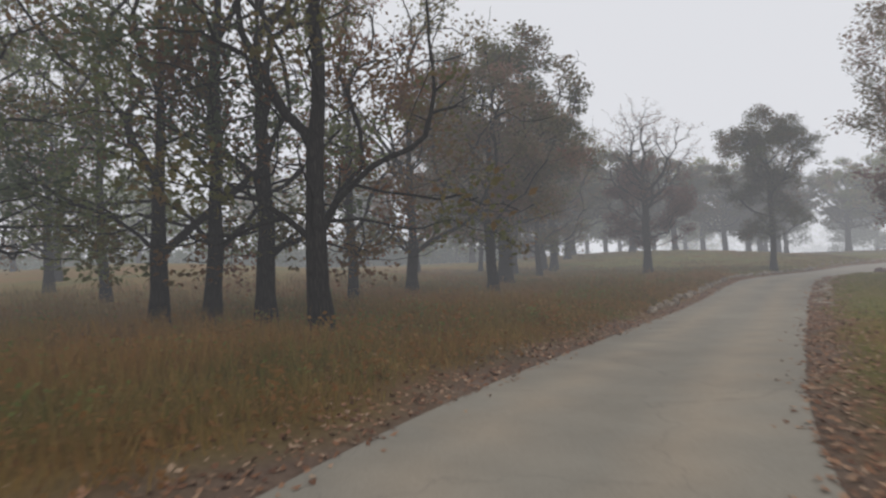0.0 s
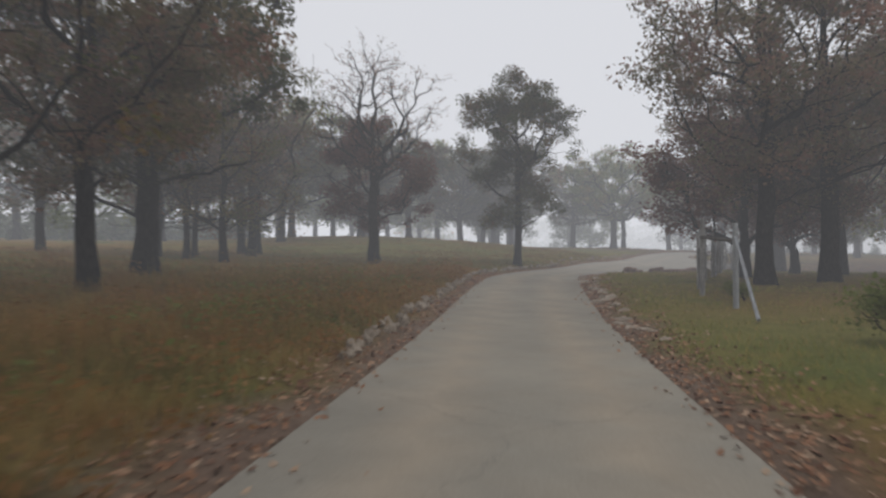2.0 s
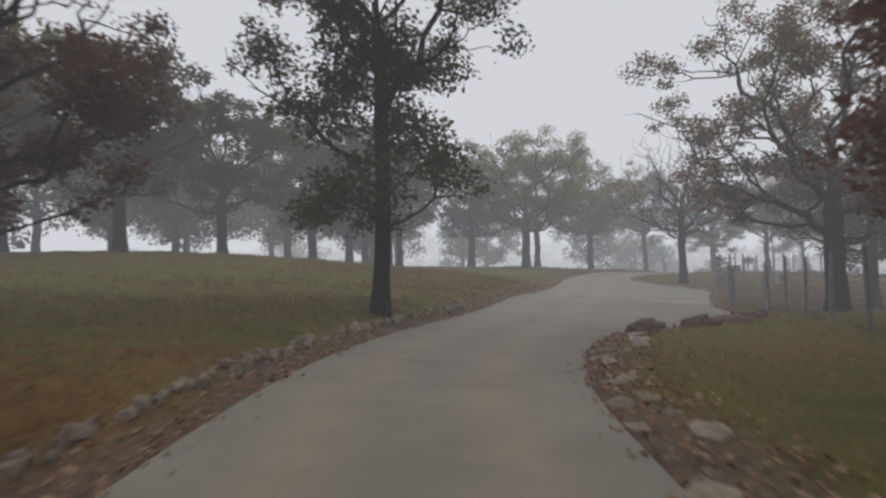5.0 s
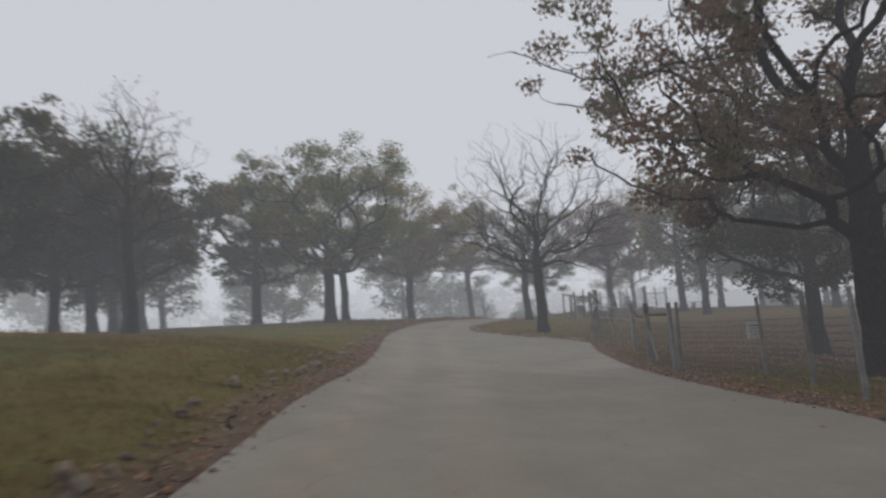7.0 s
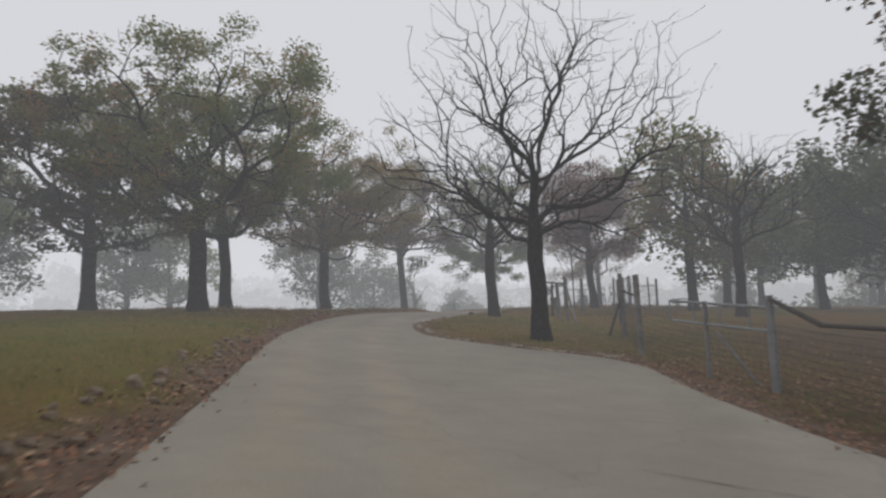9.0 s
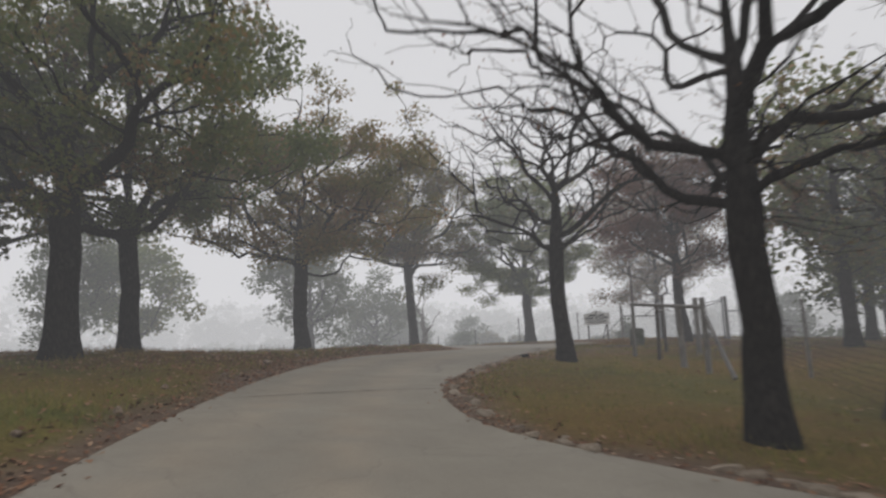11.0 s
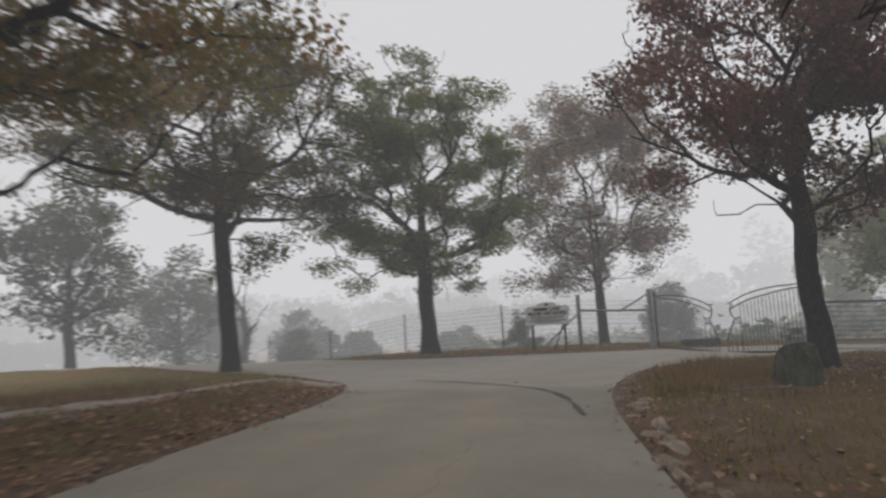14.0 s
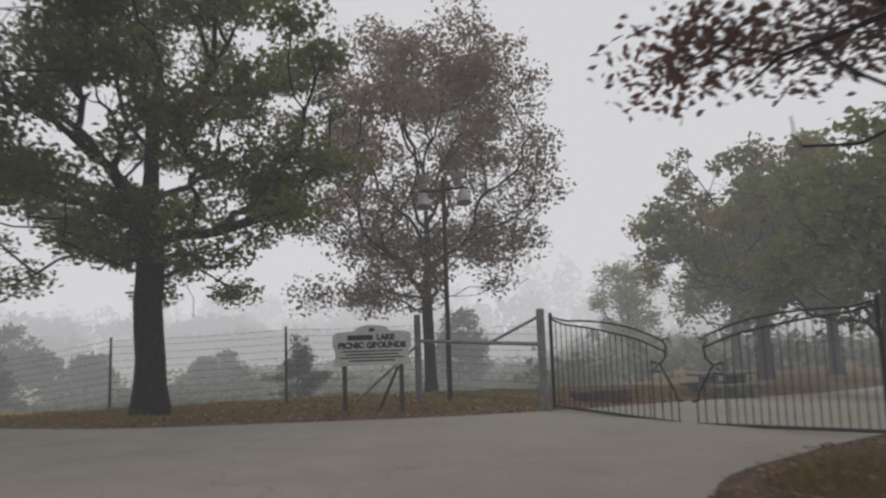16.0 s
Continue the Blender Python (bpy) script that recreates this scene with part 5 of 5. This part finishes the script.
for k in range(4):
    ux, uy = 45.9 + 0.46 * k, 53.35 + 0.65 * k
    rail(pen, (ux, uy, at(ux, uy) + 1.08), (ux, uy, at(ux, uy) + 1.5), 0.02, M_GALV, "upright", "thin galvanised upright")
rail(pen, (*line_2[4], zz[4] + 1.45), (*line_2[5], zz[5] + 1.45), 0.036, M_POST_DARK, "rail", "dark round rail")
rail(pen, (*line_2[4], zz[4] + 1.9), (51.2, 57.6, at(51.2, 57.6) + 1.4), 0.035, M_POST_DARK, "brace")
rail(pen, (*line_2[5], zz[5] + 1.35), (52.75, 59.2, at(52.75, 59.2) + 0.02), 0.04, M_POST_DARK, "brace", "leaning dark brace")
wires(pen, line_2, STRANDS, 0.0035, 0.15)
notice = new("notice")
bm = bmesh.new()
box(bm, 0.34, 0.012, 0.36, bevel=0.004)
notice_board = part("notice_board", bm, M_WHITE, notice)
bm = bmesh.new()
for k in range(4):
    box(bm, 0.24 - 0.05 * (k % 2), 0.004, 0.014, pose(0, -0.008, 0.10 - 0.065 * k))
part("lettering", bm, M_INK, notice, "faint dark lines of writing")
notice.matrix_basis = Matrix.Translation((37.75, 45.75, at(37.75, 45.75) + 1.0)) @ pose(0, 0, 0, 0, 0, -42)
tagged(notice, "small white notice wired to the fence", "sign", "fence notices")
copy_thing(notice, Matrix.Translation((32.5, 41.5, at(32.5, 41.5) + 1.08)) @ pose(0, 0, 0, 0, 0, -46) @ Matrix.Scale(0.85, 4))

# tall posts of the old loading pen
loading = tagged(new("loading_pen"), "grey weathered post pen with a top rail under the trees", "pen")
spots = [(57.4, 63.0), (60.9, 66.2), (60.2, 65.2), (58.4, 63.9), (62.4, 64.8), (63.2, 66.1)]
for i, (x, y) in enumerate(spots):
    post(loading, x, y, random.uniform(1.5, 1.8), random.uniform(0.05, 0.085), M_POST if i % 3 != 2 else M_POST_DARK, lean=(random.uniform(-0.05, 0.05), random.uniform(-0.05, 0.05)))
rail(loading, (57.4, 63.0, at(57.4, 63) + 1.5), (60.9, 66.2, at(60.9, 66.2) + 1.5), 0.045, M_POST, "rail")
rail(loading, (60.2, 65.2, at(60.2, 65.2) + 1.3), (63.2, 66.1, at(63.2, 66.1) + 1.3), 0.04, M_POST, "rail")
rail(loading, (57.4, 63.0, at(57.4, 63) + 1.35), (56.5, 62.2, at(56.5, 62.2) + 0.03), 0.05, M_POST, "brace", "pale leaning brace")
back = tagged(new("fence"), "thin wire fence with grey posts behind the grove", "fence")
line_3 = [(57.8, 61.0), (61.0, 62.6), (64.8, 63.7), (68.4, 64.4), (71.4, 65.0), (74.35, 65.65), (74.15, 67.2)]
for x, y in line_3[1:-1]:
    post(back, x, y, 1.75, 0.075 if x > 74 else 0.045, M_POST, lean=(random.uniform(-0.04, 0.04), random.uniform(-0.04, 0.04)))
rail(back, (74.35, 65.65, at(74.35, 65.65) + 1.32), (74.15, 67.2, at(74.15, 67.2) + 1.32), 0.035, M_GALV, "rail", "galvanised pipe rail")
wires(back, line_3, STRANDS[1:], 0.006, 0.0)
hill = tagged(new("fence"), "strand wire fence with thin posts on the hilltop edge", "fence")
line_4 = [(78.3, 71.9), (79.3, 74.5), (79.9, 77.6), (79.6, 81.6), (81.0, 86.0), (83.2, 91.0), (85.6, 97.0)]
for i, (x, y) in enumerate(line_4[1:]):
    post(hill, x, y, 1.85 if i == 0 else 1.7, 0.075 if i == 0 else 0.03, M_POST if i == 0 else M_POST_DARK, label="heavy grey post" if i == 0 else "")
z0, z1 = at(*line_4[0]), at(*line_4[1])
rail(hill, (*line_4[0], z0 + 1.28), (*line_4[1], z1 + 1.28), 0.038, M_GALV, "rail", "galvanised pipe rail")
rail(hill, (*line_4[0], z0 + 1.85), (78.75, 73.0, z0 + 1.3), 0.03, M_GALV, "brace")
rail(hill, (*line_4[1], z1 + 1.2), (79.45, 75.9, at(79.45, 75.9) + 0.05), 0.03, M_GALV, "brace")
wires(hill, line_4, [0.2, 0.36, 0.52, 0.68, 0.84, 1.0, 1.16, 1.32, 1.48, 1.62], 0.0045)

# ---------------------------------------------------------------- the ranch gate
def gate_leaf(hinge, tip, h_hinge, label):
    """A swinging leaf of iron bars with a double swept top rail and half of a horned head at its free end."""
    root = tagged(new("gate"), label, "gate", "gate leaves")
    hx, hy = hinge
    tx, ty = tip
    z = at(hx, hy) + 0.10
    zt = at(tx, ty) + 0.10
    L = math.hypot(tx - hx, ty - hy)

    def p(s, h):
        return (hx + (tx - hx) * s, hy + (ty - hy) * s, z + (zt - z) * s + h)

    def top(s):
        return h_hinge - 0.30 * math.sin(min(1, s * 1.6) * math.pi / 2) * 0.8 + 0.20 * math.sin(max(0, s - 0.12) / 0.88 * math.pi) - 0.28 * s * s

    bm = bmesh.new()
    rod(bm, p(0, -0.05), p(0, h_hinge + 0.08), 0.035)
    part("stile", bm, M_IRON, root)
    bm = bmesh.new()
    rod(bm, p(0, 0), p(0.98, 0), 0.028)
    part("bottom_rail", bm, M_IRON, root)
    for drop in (0.0, 0.17):
        bm = bmesh.new()
        tube(bm, [p(s, top(s) - drop * min(1, 0.25 + s * 1.5)) for s in np.linspace(0, 0.9, 14)], 0.018, 6)
        part("top_rail", bm, M_IRON, root)
    n = int(L / 0.12)
    for k in range(1, n):
        s = k / n
        low = 0.0
        if s > 0.80:
            continue
        bm = bmesh.new()
        rod(bm, p(s, low), p(s, top(s) - 0.17 * min(1, 0.25 + s * 1.5)), 0.009, sides=5)
        part("bar", bm, M_IRON, root)
    # horn, cheek and muzzle
    bm = bmesh.new()
    tube(bm, [p(0.80, 0.98), p(0.86, 0.94), p(0.90, 1.06), p(0.91, 1.25), p(0.88, 1.36), p(0.93, 1.38)], 0.02, 6)
    tube(bm, [p(0.86, 0.94), p(0.90, 0.75), p(0.955, 0.50), p(0.96, 0.38), p(1.0, 0.36)], 0.022, 6)
    tube(bm, [p(0.84, 0.90), p(0.80, 0.80), p(0.86, 0.82)], 0.02, 6)
    part("horned_head", bm, M_IRON, root, "black iron outline of half a horned head")
    bm = bmesh.new()
    rod(bm, p(0.80, 0.0), p(0.80, 0.98), 0.012, sides=5)
    for s in (0.86, 0.92, 0.97):
        rod(bm, p(s, 0.0), p(s, 0.82 if s < 0.9 else 0.42 + (0.97 - s) * 4), 0.011, sides=5)
    part("bar", bm, M_IRON, root)
    return root


HINGE_1, HINGE_2 = (78.05, 71.72), (74.35, 67.45)
MID = (76.15, 69.75)
gate_leaf(HINGE_1, MID, 1.72, "black iron bar gate leaf with swept top rails")
gate_leaf(HINGE_2, (76.08, 69.62), 1.80, "black iron bar gate leaf with swept top rails")
for gx_, gy_ in ((78.28, 71.9), (74.15, 67.25)):
    gp = new("gate_post")
    post(gp, gx_, gy_, 1.95, 0.085, M_GALV, "pipe", sides=14)
    bm = bmesh.new()
    rod(bm, (gx_, gy_, at(gx_, gy_) + 1.95), (gx_, gy_, at(gx_, gy_) + 1.99), 0.095, 0.06, 14)
    part("cap", bm, M_GALV, gp)
    tagged(gp, "thick galvanised pipe gate post", "gate post", "gate posts")

# ---------------------------------------------------------------- the picnic ground sign
sign = new("picnic_sign")
SX, SZ = 1.55, 0.80
bm = bmesh.new()
prof = [(-0.5, 0.0), (0.5, 0.0), (0.5, 0.10), (0.47, 0.13), (0.47, 0.30), (0.5, 0.34), (0.5, 0.60), (0.44, 0.66), (0.22, 0.68), (0.20, 0.74), (0.12, 0.78), (0.0, 0.80), (-0.12, 0.78), (-0.20, 0.74), (-0.22, 0.68), (-0.44, 0.66), (-0.5, 0.60), (-0.5, 0.34), (-0.47, 0.30), (-0.47, 0.13), (-0.5, 0.10)]
f1 = bm.faces.new([bm.verts.new((px_ * SX, -0.02, pz_ + 1.05)) for px_, pz_ in prof])
ex = bmesh.ops.extrude_face_region(bm, geom=[f1])
for g in ex["geom"]:
    if isinstance(g, bmesh.types.BMVert):
        g.co.y += 0.04
bmesh.ops.recalc_face_normals(bm, faces=bm.faces)
board = part("board", bm, M_WHITE, sign, "white board with a stepped top")
for sx in (-0.55, 0.57):
    bm = bmesh.new()
    box(bm, 0.09, 0.07, 1.75, pose(sx, 0.06, 0.72), 0.008)
    part("post", bm, M_POST_DARK, sign, "dark square post")
bm = bmesh.new()
rod(bm, (0.50, 0.10, 1.0), (0.05, 0.55, 0.0), 0.03)
part("brace", bm, M_POST_DARK, sign)


def lettering(text, size, x, z, parent):
    cu = bpy.data.curves.new("lettering", "FONT")
    cu.body, cu.size, cu.align_x, cu.extrude, cu.offset = text, size, "CENTER", 0.004, 0.009
    tmp = bpy.data.objects.new("lettering", cu)
    scene.collection.objects.link(tmp)
    bpy.context.view_layer.update()
    me = bpy.data.meshes.new_from_object(tmp.evaluated_get(bpy.context.evaluated_depsgraph_get()))
    scene.collection.objects.unlink(tmp)
    bpy.data.objects.remove(tmp)
    me.materials.clear()
    me.materials.append(M_INK)
    ob = new("lettering", me)
    ob.parent = parent
    ob.matrix_basis = pose(x, -0.026, z, 90, 0, 0)
    return ob


lettering("LAKE", 0.15, 0.27, 1.55, board)
lettering("PICNIC GROUNDS", 0.16, 0.0, 1.395, board)
bm = bmesh.new()
box(bm, 0.50, 0.006, 0.10, pose(-0.23, -0.025, 1.60))
for k, wd in enumerate((1.2, 1.05, 1.25, 0.9)):
    box(bm, wd, 0.006, 0.026, pose(0.0, -0.025, 1.33 - 0.062 * k))
box(bm, 0.11, 0.006, 0.07, pose(0.0, -0.025, 1.75))
part("writing", bm, M_INK, board, "lines of small dark writing and an emblem")
sign.matrix_basis = Matrix.Translation((77.4, 75.15, at(77.4, 75.15) - 0.14)) @ pose(0, 0, 0, 0, 0, -82) @ Matrix.Scale(0.96, 4)
tagged(sign, "white picnic grounds sign on two dark posts", "sign")

# ---------------------------------------------------------------- floodlight pole
flood = new("floodlight_pole")
bm = bmesh.new()
rod(bm, (0, 0, -0.3), (0, 0, 4.95), 0.06, 0.045, 10)
part("pole", bm, M_RUST_POLE, flood)
bm = bmesh.new()
rod(bm, (-0.50, 0, 4.62), (0.50, 0, 4.72), 0.035, sides=8)
part("crossbar", bm, M_RUST_POLE, flood)
for lx, up in ((-0.45, 1), (0.32, 1), (-0.45, -1), (0.45, -1)):
    lz = 4.67 + 0.1 * lx
    bm = bmesh.new()
    prof = [(0.05, 0.0), (0.10, 0.04), (0.11, 0.14), (0.15, 0.20), (0.17, 0.33), (0.185, 0.34)]
    tilt = pose(lx, 0, lz + 0.04 * up, 0 if up > 0 else 180, 0, 0) @ pose(0, 0, 0, 14 * up, 0, 0)
    rings = [[bm.verts.new(tilt @ Vector((r_ * math.cos(a_ * math.pi / 8), r_ * math.sin(a_ * math.pi / 8), h_))) for a_ in range(16)] for r_, h_ in prof]
    for ra, rb in zip(rings, rings[1:]):
        for k in range(16):
            bm.faces.new((ra[k], ra[(k + 1) % 16], rb[(k + 1) % 16], rb[k]))
    bm.faces.new(rings[0])
    bm.faces.new(rings[-1])
    bmesh.ops.recalc_face_normals(bm, faces=bm.faces)
    part("lamp_head", bm, M_LAMP, flood, "pale bell-shaped floodlight")
flood.matrix_basis = Matrix.Translation((79.5, 73.85, at(79.5, 73.85))) @ pose(0, 0, 0, 0, 0, -78)
tagged(flood, "rust-brown pole with four pale floodlights, unlit", "lamp post")

# ---------------------------------------------------------------- behind the gate
table_set = new("picnic_table")
bm = bmesh.new()
box(bm, 1.9, 0.80, 0.09, pose(0, 0, 0.72), 0.015)
part("tabletop", bm, M_CONCRETE, table_set)
for sx in (-0.45, 0.45):
    bm = bmesh.new()
    box(bm, 0.30, 0.55, 0.70, pose(sx, 0, 0.33), 0.02)
    part("leg", bm, M_CONCRETE, table_set)
for sy in (-0.72, 0.72):
    bm = bmesh.new()
    box(bm, 1.8, 0.28, 0.08, pose(0, sy, 0.42), 0.012)
    bench = part("bench", bm, M_CONCRETE, table_set)
    for sx in (-0.5, 0.5):
        bm = bmesh.new()
        box(bm, 0.22, 0.22, 0.42, pose(sx, sy, 0.18), 0.015)
        part("bench_leg", bm, M_CONCRETE, bench)
table_set.matrix_basis = Matrix.Translation((83.2, 67.0, at(83.2, 67.0) - 0.08)) @ pose(0, 0, 0, 0, 0, -72) @ Matrix.Scale(0.9, 4)
tagged(table_set, "weathered concrete picnic table with benches behind the gate", "table")
bm = bmesh.new()
box(bm, 1.25, 0.5, 0.26, pose(0, 0, 0.12), 0.03)
trough = part("concrete_block", bm, M_CONCRETE_DARK)
trough.matrix_basis = Matrix.Translation((80.3, 70.55, at(80.3, 70.55))) @ pose(0, 0, 0, 0, 0, -70)
tagged(trough, "low dark weathered concrete block just inside the gate", "block")


# ---------------------------------------------------------------- seams in the paving
def seam(points, width):
    """A thin dark tar line that lies on the lane."""
    line = smooth_line(points, 0.3)
    dr = np.gradient(line, axis=0)
    dr /= np.linalg.norm(dr, axis=1)[:, None]
    nrm = np.stack([-dr[:, 1], dr[:, 0]], -1)
    rngs = np.random.default_rng(len(points))
    wd = width * rngs.uniform(0.25, 1.5, len(line))[:, None] * 0.5
    off = np.cumsum(rngs.normal(0, 0.016, (len(line), 1)), axis=0)
    a, c = line + nrm * (wd + off), line - nrm * (wd - off)
    A = np.column_stack([a, land(a[:, 0], a[:, 1]) + 0.012])
    C = np.column_stack([c, land(c[:, 0], c[:, 1]) + 0.012])
    V = np.vstack([A, C])
    k = len(line)
    i = np.arange(k - 1)
    ob = mesh_from("tar_seam", V, 4, np.stack([i, i + 1, i + 1 + k, i + k], -1), M_TAR)
    return tagged(ob, "dark tar-sealed seam in the asphalt", "seam", "paving seams", "structure")


M_TAR = simple_material("tar_seam", (0.07, 0.066, 0.06), (0.17, 0.155, 0.135), 5.0, 0.85)
seam([(67.4, 75.4), (66.9, 74.3), (66.5, 73.3), (65.7, 72.2), (64.5, 71.5), (62.9, 70.9)], 0.075)
seam([(47.9, 67.6), (49.9, 66.9), (51.4, 66.1)], 0.05)
seam([(38.3, 52.5), (38.5, 50.5)], 0.022)
seam([(45.1, 58.4), (45.2, 56.6)], 0.022)


# ---------------------------------------------------------------- fallen wood
def fallen(name, label, x, y, length, r, turn, mat, seed):
    rng = np.random.default_rng(seed)
    pts = []
    for k in range(7):
        t = k / 6 - 0.5
        px_, py_ = x + math.cos(turn) * length * t, y + math.sin(turn) * length * t
        pts.append((px_ + rng.normal(0, 0.02), py_ + rng.normal(0, 0.02), max(at(px_, py_), float(land(px_, py_))) + r * 0.75))
    bm = bmesh.new()
    tube(bm, pts, [r * (1 - 0.35 * k / 6) * rng.uniform(0.9, 1.1) for k in range(7)], 8)
    return tagged(part(name, bm, mat), label, "log")


fallen("fallen_log", "short dark rotten log on the leafy verge", 58.8, 68.7, 0.55, 0.07, 0.9, M_BARK, 1)
fallen("fallen_branch", "thin pale fallen branch on bare ground by the boulder", 65.6, 68.9, 0.9, 0.018, -1.2, M_POST, 2)
fallen("fallen_branch", "thin dark fallen branch among the kerb stones", 26.6, 47.9, 0.8, 0.025, 0.9, M_BARK, 3)
